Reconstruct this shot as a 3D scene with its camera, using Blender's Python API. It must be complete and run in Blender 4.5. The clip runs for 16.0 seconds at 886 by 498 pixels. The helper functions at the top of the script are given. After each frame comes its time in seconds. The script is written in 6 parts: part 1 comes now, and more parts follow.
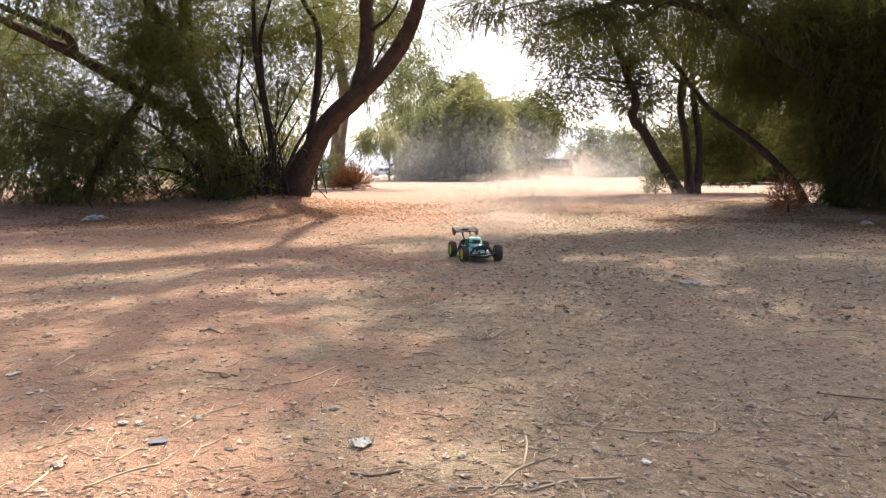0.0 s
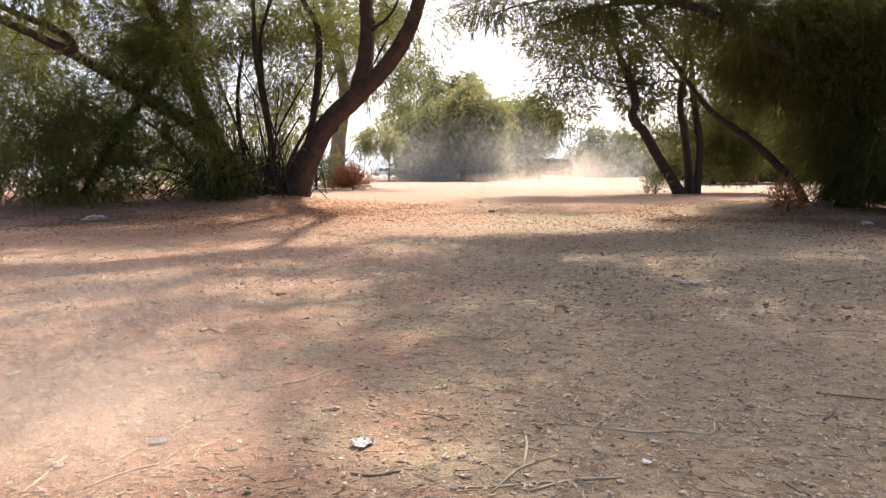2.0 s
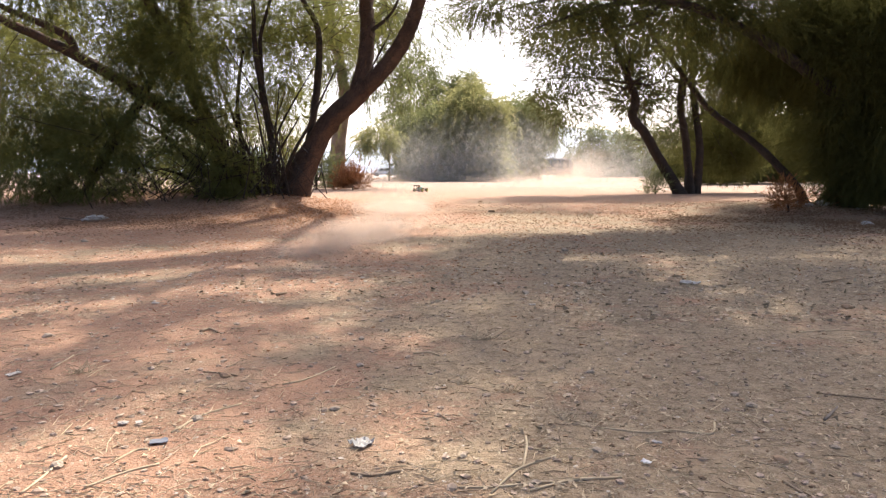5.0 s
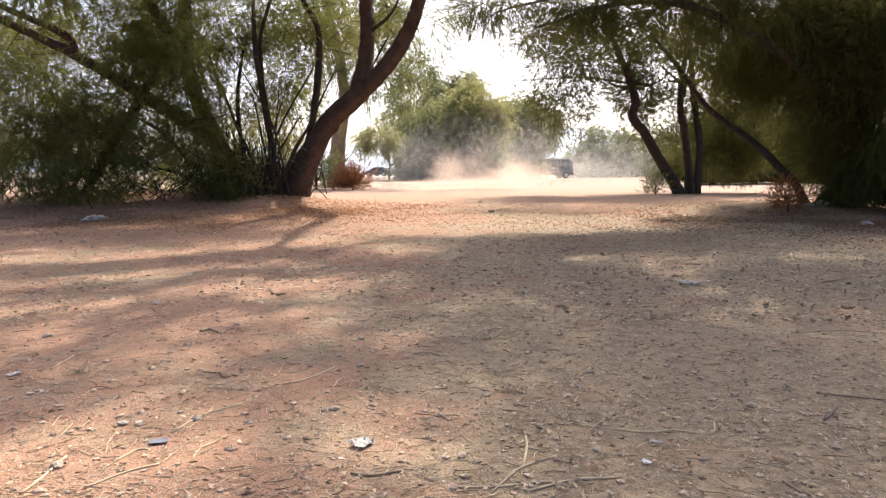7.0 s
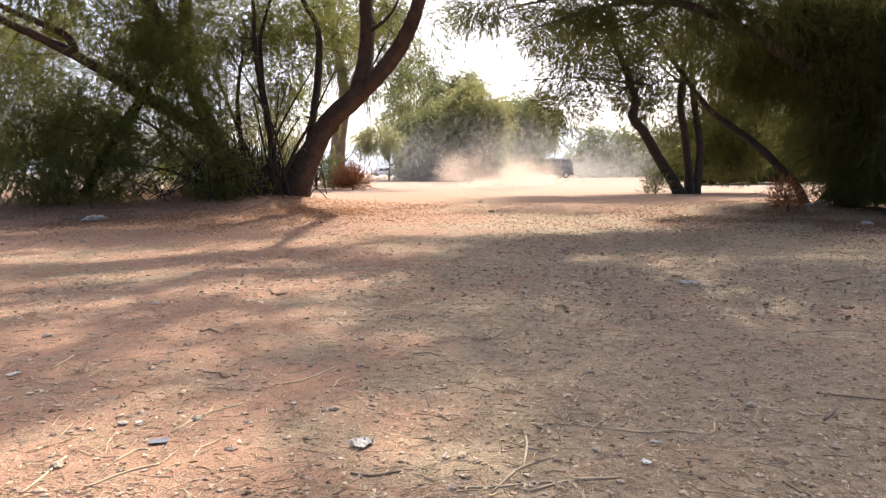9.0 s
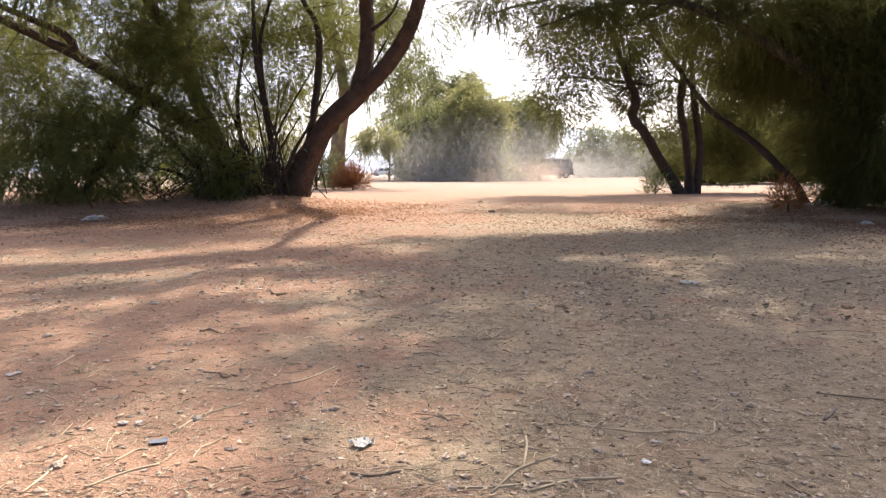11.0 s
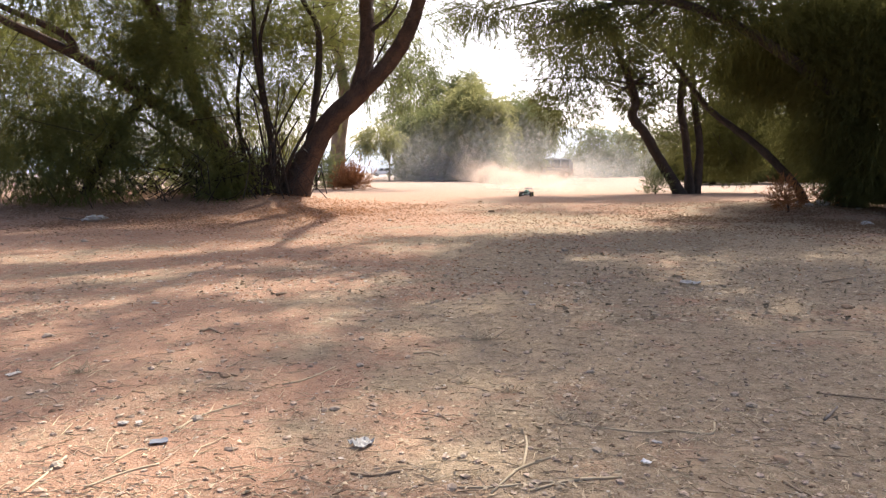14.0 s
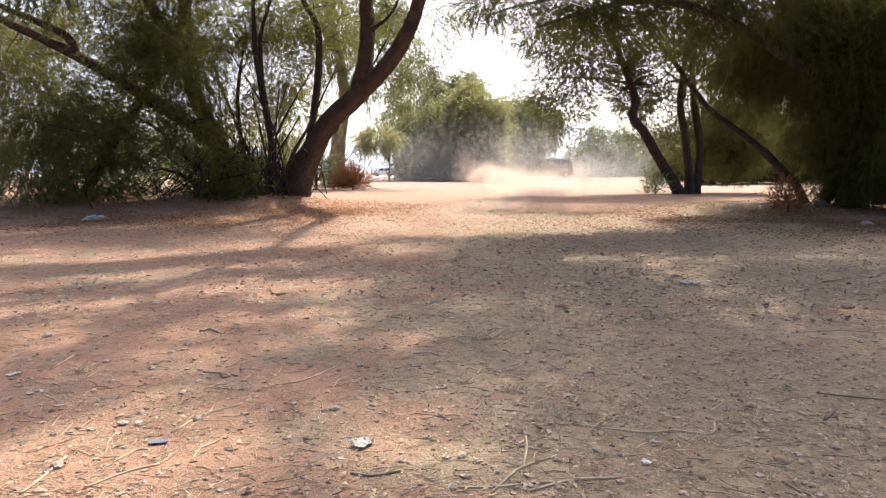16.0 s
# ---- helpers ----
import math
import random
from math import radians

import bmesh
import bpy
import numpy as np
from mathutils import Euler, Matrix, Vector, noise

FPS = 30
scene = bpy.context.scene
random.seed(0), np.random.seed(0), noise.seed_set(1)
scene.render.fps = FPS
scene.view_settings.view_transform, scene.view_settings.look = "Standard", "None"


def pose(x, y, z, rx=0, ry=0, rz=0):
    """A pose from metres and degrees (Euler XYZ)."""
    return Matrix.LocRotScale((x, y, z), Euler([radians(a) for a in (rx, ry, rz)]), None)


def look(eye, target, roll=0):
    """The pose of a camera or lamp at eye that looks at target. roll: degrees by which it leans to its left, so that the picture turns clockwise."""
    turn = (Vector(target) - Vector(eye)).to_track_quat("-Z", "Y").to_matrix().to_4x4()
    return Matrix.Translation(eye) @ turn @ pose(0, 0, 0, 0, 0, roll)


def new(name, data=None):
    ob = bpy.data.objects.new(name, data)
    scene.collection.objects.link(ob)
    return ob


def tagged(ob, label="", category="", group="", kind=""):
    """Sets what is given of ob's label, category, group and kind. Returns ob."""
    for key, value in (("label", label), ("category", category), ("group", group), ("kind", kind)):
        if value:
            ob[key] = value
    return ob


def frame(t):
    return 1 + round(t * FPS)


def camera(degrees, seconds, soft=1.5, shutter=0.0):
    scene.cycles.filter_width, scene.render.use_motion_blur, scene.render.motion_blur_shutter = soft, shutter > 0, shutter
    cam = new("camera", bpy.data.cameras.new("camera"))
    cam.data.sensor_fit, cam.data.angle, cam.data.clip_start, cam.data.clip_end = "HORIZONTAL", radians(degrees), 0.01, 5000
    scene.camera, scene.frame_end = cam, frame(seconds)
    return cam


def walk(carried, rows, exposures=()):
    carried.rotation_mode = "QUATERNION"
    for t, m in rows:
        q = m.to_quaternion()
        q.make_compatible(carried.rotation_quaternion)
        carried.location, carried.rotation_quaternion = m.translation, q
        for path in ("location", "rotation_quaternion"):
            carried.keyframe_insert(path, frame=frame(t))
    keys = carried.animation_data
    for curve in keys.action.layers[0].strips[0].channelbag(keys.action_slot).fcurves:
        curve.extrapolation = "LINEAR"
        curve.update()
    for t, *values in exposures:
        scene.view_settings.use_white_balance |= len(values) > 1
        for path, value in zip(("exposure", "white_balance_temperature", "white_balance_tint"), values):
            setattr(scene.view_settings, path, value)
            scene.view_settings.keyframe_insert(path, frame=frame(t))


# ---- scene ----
cam = camera(64, 16.0, soft=1.3, shutter=0.1)
EYE = pose(0, 0, 0.58, 83.86, 0, 0)
walk(cam, [(0, EYE), (16, EYE)], exposures=[(0, 1.36, 6680, 10), (16, 1.32, 6550, 10)])

scene.cycles.transparent_max_bounces = 128

# ---- world and sun ----
SUN_UP, SUN_TURN = radians(46), radians(20)
world = bpy.data.worlds.new("world")
scene.world = world
world.use_nodes = True
sky = world.node_tree.nodes.new("ShaderNodeTexSky")
sky.sky_type, sky.sun_disc = "NISHITA", False
sky.sun_elevation, sky.sun_rotation = SUN_UP, SUN_TURN
sky.dust_density, sky.air_density, sky.altitude = 3.5, 0.45, 50
sky.ozone_density = 0.0
back = world.node_tree.nodes["Background"]
back.inputs["Strength"].default_value = 0.15
world.node_tree.links.new(sky.outputs[0], back.inputs["Color"])

sun_data = bpy.data.lights.new("sun", "SUN")
sun_data.energy, sun_data.angle, sun_data.color = 3.4, radians(0.9), (1.0, 0.915, 0.81)
sun = new("sun", sun_data)
toward = Vector((math.sin(SUN_TURN) * math.cos(SUN_UP), math.cos(SUN_TURN) * math.cos(SUN_UP), math.sin(SUN_UP)))
sun.matrix_world = look(tuple(toward * 50), (0, 0, 0))


# ---- materials ----
def mat(name, color, rough=0.7, metal=0.0, spots=None, scale=8.0, fine=60.0, bump=0.0, amount=0.5, spec=0.4, obj_random=0.0):
    """A surface with two scales of variation between its colour and the colour spots."""
    m = bpy.data.materials.new(name)
    m.use_nodes = True
    nt = m.node_tree
    n, l = nt.nodes, nt.links
    b = n["Principled BSDF"]
    b.inputs["Roughness"].default_value, b.inputs["Metallic"].default_value = rough, metal
    b.inputs["Specular IOR Level"].default_value = spec
    spots = spots or tuple(c * 0.7 for c in color)
    co = n.new("ShaderNodeTexCoord")
    a = n.new("ShaderNodeTexNoise")
    a.inputs["Scale"].default_value, a.inputs["Detail"].default_value = scale, 5
    f = n.new("ShaderNodeTexNoise")
    f.inputs["Scale"].default_value, f.inputs["Detail"].default_value = fine, 3
    l.new(co.outputs["Object"], a.inputs["Vector"])
    l.new(co.outputs["Object"], f.inputs["Vector"])
    add = n.new("ShaderNodeMath")
    add.operation = "ADD"
    l.new(a.outputs[0], add.inputs[0])
    l.new(f.outputs[0], add.inputs[1])
    r = n.new("ShaderNodeMapRange")
    r.inputs[1].default_value, r.inputs[2].default_value = 0.8, 1.25
    r.inputs[4].default_value = amount
    l.new(add.outputs[0], r.inputs[0])
    mix = n.new("ShaderNodeMix")
    mix.data_type = "RGBA"
    mix.inputs[6].default_value, mix.inputs[7].default_value = (*color, 1), (*spots, 1)
    l.new(r.outputs[0], mix.inputs[0])
    out = mix.outputs[2]
    if obj_random:
        oi = n.new("ShaderNodeNewGeometry")
        hs = n.new("ShaderNodeHueSaturation")
        rr = n.new("ShaderNodeMapRange")
        rr.inputs[3].default_value, rr.inputs[4].default_value = 1 - obj_random, 1 + obj_random
        l.new(oi.outputs["Random Per Island"], rr.inputs[0])
        l.new(rr.outputs[0], hs.inputs["Value"])
        l.new(out, hs.inputs["Color"])
        out = hs.outputs[0]
    l.new(out, b.inputs["Base Color"])
    if bump:
        bp = n.new("ShaderNodeBump")
        bp.inputs["Strength"].default_value, bp.inputs["Distance"].default_value = 1.0, bump
        l.new(add.outputs[0], bp.inputs["Height"])
        l.new(bp.outputs[0], b.inputs["Normal"])
    return m


def leaf_mat(name, dark, light, through_color, share=0.45):
    """Thin leaves: each leaf has a tone of its own and lets the sun through."""
    m = bpy.data.materials.new(name)
    m.use_nodes = True
    nt = m.node_tree
    n, l = nt.nodes, nt.links
    n.remove(n["Principled BSDF"])
    geo = n.new("ShaderNodeNewGeometry")
    tex = n.new("ShaderNodeTexNoise")
    tex.inputs["Scale"].default_value = 0.9
    co = n.new("ShaderNodeTexCoord")
    l.new(co.outputs["Object"], tex.inputs["Vector"])
    blend = n.new("ShaderNodeMath")
    blend.operation = "MULTIPLY_ADD"
    blend.inputs[1].default_value = 0.45
    l.new(geo.outputs["Random Per Island"], blend.inputs[0])
    stretch = n.new("ShaderNodeMapRange")
    stretch.inputs[1].default_value, stretch.inputs[2].default_value = 0.35, 0.7
    stretch.inputs[4].default_value = 0.6
    l.new(tex.outputs[0], stretch.inputs[0])
    l.new(stretch.outputs[0], blend.inputs[2])
    mix = n.new("ShaderNodeMix")
    mix.data_type = "RGBA"
    mix.inputs[6].default_value, mix.inputs[7].default_value = (*dark, 1), (*light, 1)
    l.new(blend.outputs[0], mix.inputs[0])
    d = n.new("ShaderNodeBsdfDiffuse")
    t = n.new("ShaderNodeBsdfTranslucent")
    t.inputs["Color"].default_value = (*through_color, 1)
    l.new(mix.outputs[2], d.inputs["Color"])
    s = n.new("ShaderNodeMixShader")
    s.inputs[0].default_value = share
    l.new(d.outputs[0], s.inputs[1])
    l.new(t.outputs[0], s.inputs[2])
    l.new(s.outputs[0], n["Material Output"].inputs["Surface"])
    return m


def soil_mat():
    """Dry reddish soil with grey-brown leaf litter in patches, grit and faint wheel-scuffed bare streaks."""
    m = bpy.data.materials.new("soil")
    m.use_nodes = True
    nt = m.node_tree
    n, l = nt.nodes, nt.links
    b = n["Principled BSDF"]
    b.inputs["Roughness"].default_value = 0.95
    b.inputs["Specular IOR Level"].default_value = 0.15
    co = n.new("ShaderNodeTexCoord")

    def tex(scale, detail, rough=0.55):
        t = n.new("ShaderNodeTexNoise")
        t.inputs["Scale"].default_value, t.inputs["Detail"].default_value, t.inputs["Roughness"].default_value = scale, detail, rough
        l.new(co.outputs["Object"], t.inputs["Vector"])
        return t.outputs[0]

    def rng(v, a, z, lo=0.0, hi=1.0):
        r = n.new("ShaderNodeMapRange")
        for i, x in enumerate((a, z, lo, hi)):
            r.inputs[i + 1].default_value = x
        l.new(v, r.inputs[0])
        return r.outputs[0]

    def mixc(f, a, c):
        x = n.new("ShaderNodeMix")
        x.data_type = "RGBA"
        l.new(f, x.inputs[0])
        for i, v in ((6, a), (7, c)):
            if isinstance(v, tuple):
                x.inputs[i].default_value = (*v, 1)
            else:
                l.new(v, x.inputs[i])
        return x.outputs[2]

    def math2(op, a, c):
        x = n.new("ShaderNodeMath")
        x.operation = op
        l.new(a, x.inputs[0])
        if isinstance(c, float):
            x.inputs[1].default_value = c
        else:
            l.new(c, x.inputs[1])
        return x.outputs[0]

    big, mid, small, grit = tex(0.55, 4), tex(3.2, 5, 0.65), tex(24, 5, 0.7), tex(130, 3, 0.7)
    bare = mixc(rng(small, 0.35, 0.7), (0.402, 0.237, 0.155), (0.29, 0.17, 0.111))
    litter = mixc(rng(small, 0.35, 0.68), (0.395, 0.298, 0.198), (0.2, 0.15, 0.096))
    cover = math2("ADD", math2("MULTIPLY", big, 1.0), math2("MULTIPLY", mid, 0.8))
    sep = n.new("ShaderNodeSeparateXYZ")
    l.new(co.outputs["Object"], sep.inputs[0])
    # litter thins out into barer soil with distance, greyer past 14 m
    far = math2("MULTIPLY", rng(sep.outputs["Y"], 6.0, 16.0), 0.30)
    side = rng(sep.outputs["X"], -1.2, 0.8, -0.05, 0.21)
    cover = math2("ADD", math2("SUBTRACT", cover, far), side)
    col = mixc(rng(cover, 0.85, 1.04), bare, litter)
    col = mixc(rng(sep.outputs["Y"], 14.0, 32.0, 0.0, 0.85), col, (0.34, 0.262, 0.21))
    # crusted and crumbled patches a hand across
    col = mixc(rng(tex(7.5, 6, 0.75), 0.56, 0.72, 0.0, 0.55), col, (0.15, 0.105, 0.075))
    col = mixc(rng(tex(11.0, 6, 0.75), 0.56, 0.72, 0.0, 0.45), col, (0.44, 0.335, 0.24))
    col = mixc(rng(grit, 0.57, 0.68, 0.0, 0.75), col, (0.46, 0.38, 0.31))
    col = mixc(rng(grit, 0.43, 0.32, 0.0, 0.75), col, (0.085, 0.06, 0.045))
    l.new(col, b.inputs["Base Color"])
    bp = n.new("ShaderNodeBump")
    bp.inputs["Strength"].default_value, bp.inputs["Distance"].default_value = 1.0, 0.012
    l.new(math2("ADD", small, math2("MULTIPLY", grit, 0.5)), bp.inputs["Height"])
    l.new(bp.outputs[0], b.inputs["Normal"])
    return m


SOIL = soil_mat()
BARK = mat("bark", (0.095, 0.058, 0.04), 0.95, spots=(0.04, 0.027, 0.02), scale=5, fine=38, bump=0.035, amount=0.9)
BARK_DARK = mat("dark bark", (0.055, 0.04, 0.03), 0.95, spots=(0.024, 0.018, 0.014), scale=6, fine=40, bump=0.03, amount=0.9)
BARK_PALE = mat("pale bark", (0.24, 0.19, 0.14), 0.9, spots=(0.12, 0.085, 0.06), scale=4, fine=25, bump=0.02, amount=0.9)
LEAF = leaf_mat("tamarisk leaf", (0.064, 0.075, 0.03), (0.15, 0.16, 0.06), (0.27, 0.28, 0.09))
# darker copy of the tamarisk leaf, with the dense trees' shade in its colour
LEAF_DEEP = leaf_mat("shade-darkened leaf", (0.045, 0.052, 0.021), (0.1, 0.104, 0.038), (0.15, 0.15, 0.048), 0.38)
# paler than near leaves; distance haze is in the grey-green and gold tones
LEAF_GREY = leaf_mat("haze-paled grey-green leaf", (0.10, 0.115, 0.06), (0.19, 0.205, 0.11), (0.25, 0.27, 0.12), 0.45)
LEAF_GOLD = leaf_mat("yellow-green leaf", (0.19, 0.19, 0.09), (0.31, 0.31, 0.14), (0.41, 0.40, 0.18), 0.5)
LEAF_DRY = leaf_mat("rust-coloured dry twigs", (0.23, 0.10, 0.045), (0.36, 0.18, 0.09), (0.4, 0.19, 0.09), 0.35)
STRAW = mat("straw", (0.52, 0.42, 0.28), 0.85, spots=(0.33, 0.24, 0.15), scale=6, fine=50, obj_random=0.35)
TWIG = mat("dead twig", (0.31, 0.23, 0.155), 0.9, spots=(0.18, 0.13, 0.088), scale=9, fine=60, obj_random=0.4)
PEBBLE = mat("pebble", (0.43, 0.33, 0.25), 0.95, spots=(0.28, 0.2, 0.148), scale=20, fine=90, obj_random=0.45)
CLOD = mat("earth clod", (0.29, 0.195, 0.122), 0.95, spots=(0.18, 0.12, 0.076), scale=20, fine=90, obj_random=0.4)
CHIP = mat("pale chip", (0.55, 0.48, 0.40), 0.9, spots=(0.42, 0.37, 0.31), scale=20, fine=80, obj_random=0.2)
STONE = mat("grey stone", (0.38, 0.31, 0.24), 0.9, spots=(0.24, 0.19, 0.145), scale=14, fine=90, bump=0.006)
# distance haze is put into this pale blue hill colour
HILL = mat("haze-tinted hill", (0.52, 0.58, 0.66), 1.0, spots=(0.48, 0.54, 0.62), scale=0.004, fine=0.02, spec=0.0)


# ---- mesh helpers ----
def mesh_ob(name, verts, faces, material, parent=None, label="", smooth=False):
    """One mesh object from plain arrays, under its parent."""
    me = bpy.data.meshes.new(name)
    me.from_pydata([tuple(v) for v in verts], [], faces)
    me.materials.append(material)
    if smooth:
        me.polygons.foreach_set("use_smooth", [True] * len(me.polygons))
    ob = new(name, me)
    ob.parent = parent
    return tagged(ob, label)


def part(name, bm, material, parent=None, label="", smooth=False):
    """A bmesh as one mesh object under a thing or a part."""
    me = bpy.data.meshes.new(name)
    bm.to_mesh(me)
    bm.free()
    for m in material if isinstance(material, (list, tuple)) else [material]:
        me.materials.append(m)
    if smooth:
        me.polygons.foreach_set("use_smooth", [True] * len(me.polygons))
    ob = new(name, me)
    ob.parent = parent
    return tagged(ob, label)


def triangles(name, corners, material, parent=None, label=""):
    """One mesh of loose triangles; corners has the shape (n, 3, 3)."""
    n = len(corners)
    me = bpy.data.meshes.new(name)
    me.vertices.add(3 * n)
    me.vertices.foreach_set("co", np.ascontiguousarray(corners, dtype=np.float32).ravel())
    me.loops.add(3 * n)
    me.loops.foreach_set("vertex_index", np.arange(3 * n, dtype=np.int32))
    me.polygons.add(n)
    me.polygons.foreach_set("loop_start", np.arange(0, 3 * n, 3, dtype=np.int32))
    me.update(calc_edges=True)
    me.materials.append(material)
    ob = new(name, me)
    ob.parent = parent
    return tagged(ob, label)


def unit(v):
    return v / np.maximum(np.linalg.norm(v, axis=-1, keepdims=True), 1e-9)


def thing(name, label, category, at=(0, 0, 0), group="", turn=0.0):
    ob = new(name)
    ob.empty_display_size = 0.1
    ob.matrix_basis = pose(*at, 0, 0, turn)
    return tagged(ob, label, category, group)


def smooth_line(points, steps=6):
    """A Catmull-Rom line through rows of (point, radius)."""
    p = np.array([(*q, r) for q, r in points], float)
    p = np.vstack([2 * p[0] - p[1], p, 2 * p[-1] - p[-2]])
    out = []
    for i in range(1, len(p) - 2):
        a, b, c, d = p[i - 1:i + 3]
        for u in np.linspace(0, 1, steps, endpoint=False):
            out.append(0.5 * (2 * b + (c - a) * u + (2 * a - 5 * b + 4 * c - d) * u * u + (3 * b - a - 3 * c + d) * u ** 3))
    out.append(p[-2])
    return np.array(out)


def limb_mesh(points, sides=10, rough=0.12, seed=0, steps=6):
    """Vertices and faces of a gnarled, tapered limb."""
    rng = np.random.default_rng(seed)
    line = smooth_line(points, steps)
    verts, faces = [], []
    n = len(line)
    ridge = rng.normal(0, rough, sides)
    for i, row in enumerate(line):
        c, r = row[:3], max(row[3], 0.003)
        t = unit(line[min(i + 1, n - 1)][:3] - line[max(i - 1, 0)][:3])
        u = unit(np.cross(t, (0.31, 0.9, 0.12)))
        w = np.cross(t, u)
        wob = rng.normal(0, rough * 0.5, sides)
        for k in range(sides):
            a = 2 * math.pi * k / sides
            rr = r * (1 + ridge[k] + wob[k])
            verts.append(c + rr * (math.cos(a) * u + math.sin(a) * w))
    for i in range(n - 1):
        for k in range(sides):
            a, b = i * sides + k, i * sides + (k + 1) % sides
            faces.append((a, b, b + sides, a + sides))
    faces.append(tuple(range(sides))[::-1])
    faces.append(tuple(range((n - 1) * sides, n * sides)))
    return verts, faces


def limb(name, points, material, parent, sides=10, seed=0, label="", rough=0.12):
    v, f = limb_mesh(points, sides, rough, seed)
    return mesh_ob(name, v, f, material, parent, label, smooth=True)


def twig_set(name, rng, starts, ends, radius, material, parent=None, bend=0.15):
    """Many thin three-sided crooked twigs in one mesh."""
    verts, faces = [], []
    for s, e in zip(starts, ends):
        s, e = np.array(s), np.array(e)
        ln = np.linalg.norm(e - s)
        mid = (s + e) / 2 + rng.normal(0, bend * ln, 3) * (1, 1, 0.6)
        line = [s, s * 0.25 + mid * 0.5 + e * 0.25, e]
        base = len(verts)
        t = unit(e - s)
        u = unit(np.cross(t, (0.3, 0.5, 0.8)))
        w = np.cross(t, u)
        for c, k in zip(line, (1.0, 0.75, 0.35)):
            for a in (0, 2.1, 4.2):
                verts.append(c + radius * k * (math.cos(a) * u + math.sin(a) * w))
        for i in (0, 3):
            for k in range(3):
                a, b = base + i + k, base + i + (k + 1) % 3
                faces.append((a, b, b + 3, a + 3))
    return mesh_ob(name, verts, faces, material, parent)


def sprays(rng, blobs, count, leaves, spray, leaf, width, droop=0.5, clumps=40, tight=0.16, shell=0.45):
    """Triangles of feathery foliage. blobs: rows of (centre, radii, weight); each is a set of clumps of drooping sprays."""
    out = []
    total = sum(b[2] for b in blobs)
    for c, r, wgt in blobs:
        c, r = np.array(c), np.array(r)
        k = max(3, int(clumps * wgt / total * len(blobs)))
        d = unit(rng.normal(size=(k, 3)))
        cl = d * (shell + (1 - shell) * rng.random((k, 1)) ** 0.6)
        n = int(count * wgt / total)
        pick = rng.integers(0, k, n)
        size = tight * (0.5 + rng.random(k))
        p = cl[pick] + rng.normal(size=(n, 3)) * size[pick][:, None]
        axis = unit(unit(p) * 0.8 + rng.normal(size=(n, 3)) * 0.55 + np.array((0, 0, -droop)))
        base = c + p * r
        u = rng.random((n, leaves, 1))
        sl = spray * (0.5 + rng.random((n, 1, 1)))
        o = base[:, None] + axis[:, None] * sl * u
        o[..., 2] -= (droop * 0.35 * sl * u * u)[..., 0]
        dr = unit(axis[:, None] * 0.9 + rng.normal(size=(n, leaves, 3)) * 0.33 + np.array((0, 0, -0.25 * droop)))
        side = unit(np.cross(dr, rng.normal(size=(n, leaves, 3))))
        ln = leaf * (0.6 + 0.8 * rng.random((n, leaves, 1)))
        tri = np.stack([o - side * width / 2, o + side * width / 2, o + dr * ln], axis=2)
        tri = tri.reshape(-1, 3, 3)
        out.append(tri[tri[:, :, 2].min(axis=1) > 0.01])
    return np.concatenate(out)


# ---- ground ----
def ease(a, b, v):
    u = min(max((v - a) / (b - a), 0.0), 1.0)
    return u * u * (3 - 2 * u)


def lumps(x, y):
    """Height of the trodden ground, with a shallow swale before the trees."""
    z = 0.012 * noise.noise(Vector((x * 0.9, y * 0.9, 0.0))) + 0.006 * noise.noise(Vector((x * 3.1, y * 3.1, 4.0)))
    m = ease(1.9, 3.4, y)
    z -= (0.06 * (1 - m) + (0.065 + 0.075 * ease(-0.8, -3.0, x)) * m) * (1 - ease(9.2, 12.6, y))
    # the low bank of raked earth under the shrubs
    z += 0.30 * math.exp(-((x + 6.0) / 2.6) ** 2 - ((y - 13.4) / 1.3) ** 2)
    z += 0.10 * math.exp(-((x + 3.0) / 0.9) ** 2 - ((y - 13.0) / 0.9) ** 2)
    z += 0.12 * math.exp(-((x - 5.4) / 1.6) ** 2 - ((y - 11.5) / 1.2) ** 2)
    return z


def build_ground():
    xs = sorted(set([-3000, -1200, -500, -220, -110, -60, -38, -26] + [round(v, 3) for v in np.arange(-19, -4, 0.5)] + [round(v, 3) for v in np.arange(-4, 4, 0.09)]
                    + [round(v, 3) for v in np.arange(4, 19, 0.5)] + [26, 38, 60, 110, 220, 500, 1200, 3000]))
    ys = sorted(set([-400, -120, -40, -15, -5, -1.5] + [round(v, 3) for v in np.arange(0, 8, 0.08)] + [round(v, 3) for v in np.arange(8, 24, 0.35)]
                    + [25, 27, 30, 34, 40, 48, 58, 72, 95, 140, 220, 400, 900, 2200, 4500]))
    verts = [(x, y, lumps(x, y) if -6 < y < 40 and abs(x) < 30 else 0.0) for y in ys for x in xs]
    w = len(xs)
    faces = [(j * w + i, j * w + i + 1, (j + 1) * w + i + 1, (j + 1) * w + i) for j in range(len(ys) - 1) for i in range(w - 1)]
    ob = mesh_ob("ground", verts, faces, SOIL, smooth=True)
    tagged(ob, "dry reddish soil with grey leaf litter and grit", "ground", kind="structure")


build_ground()


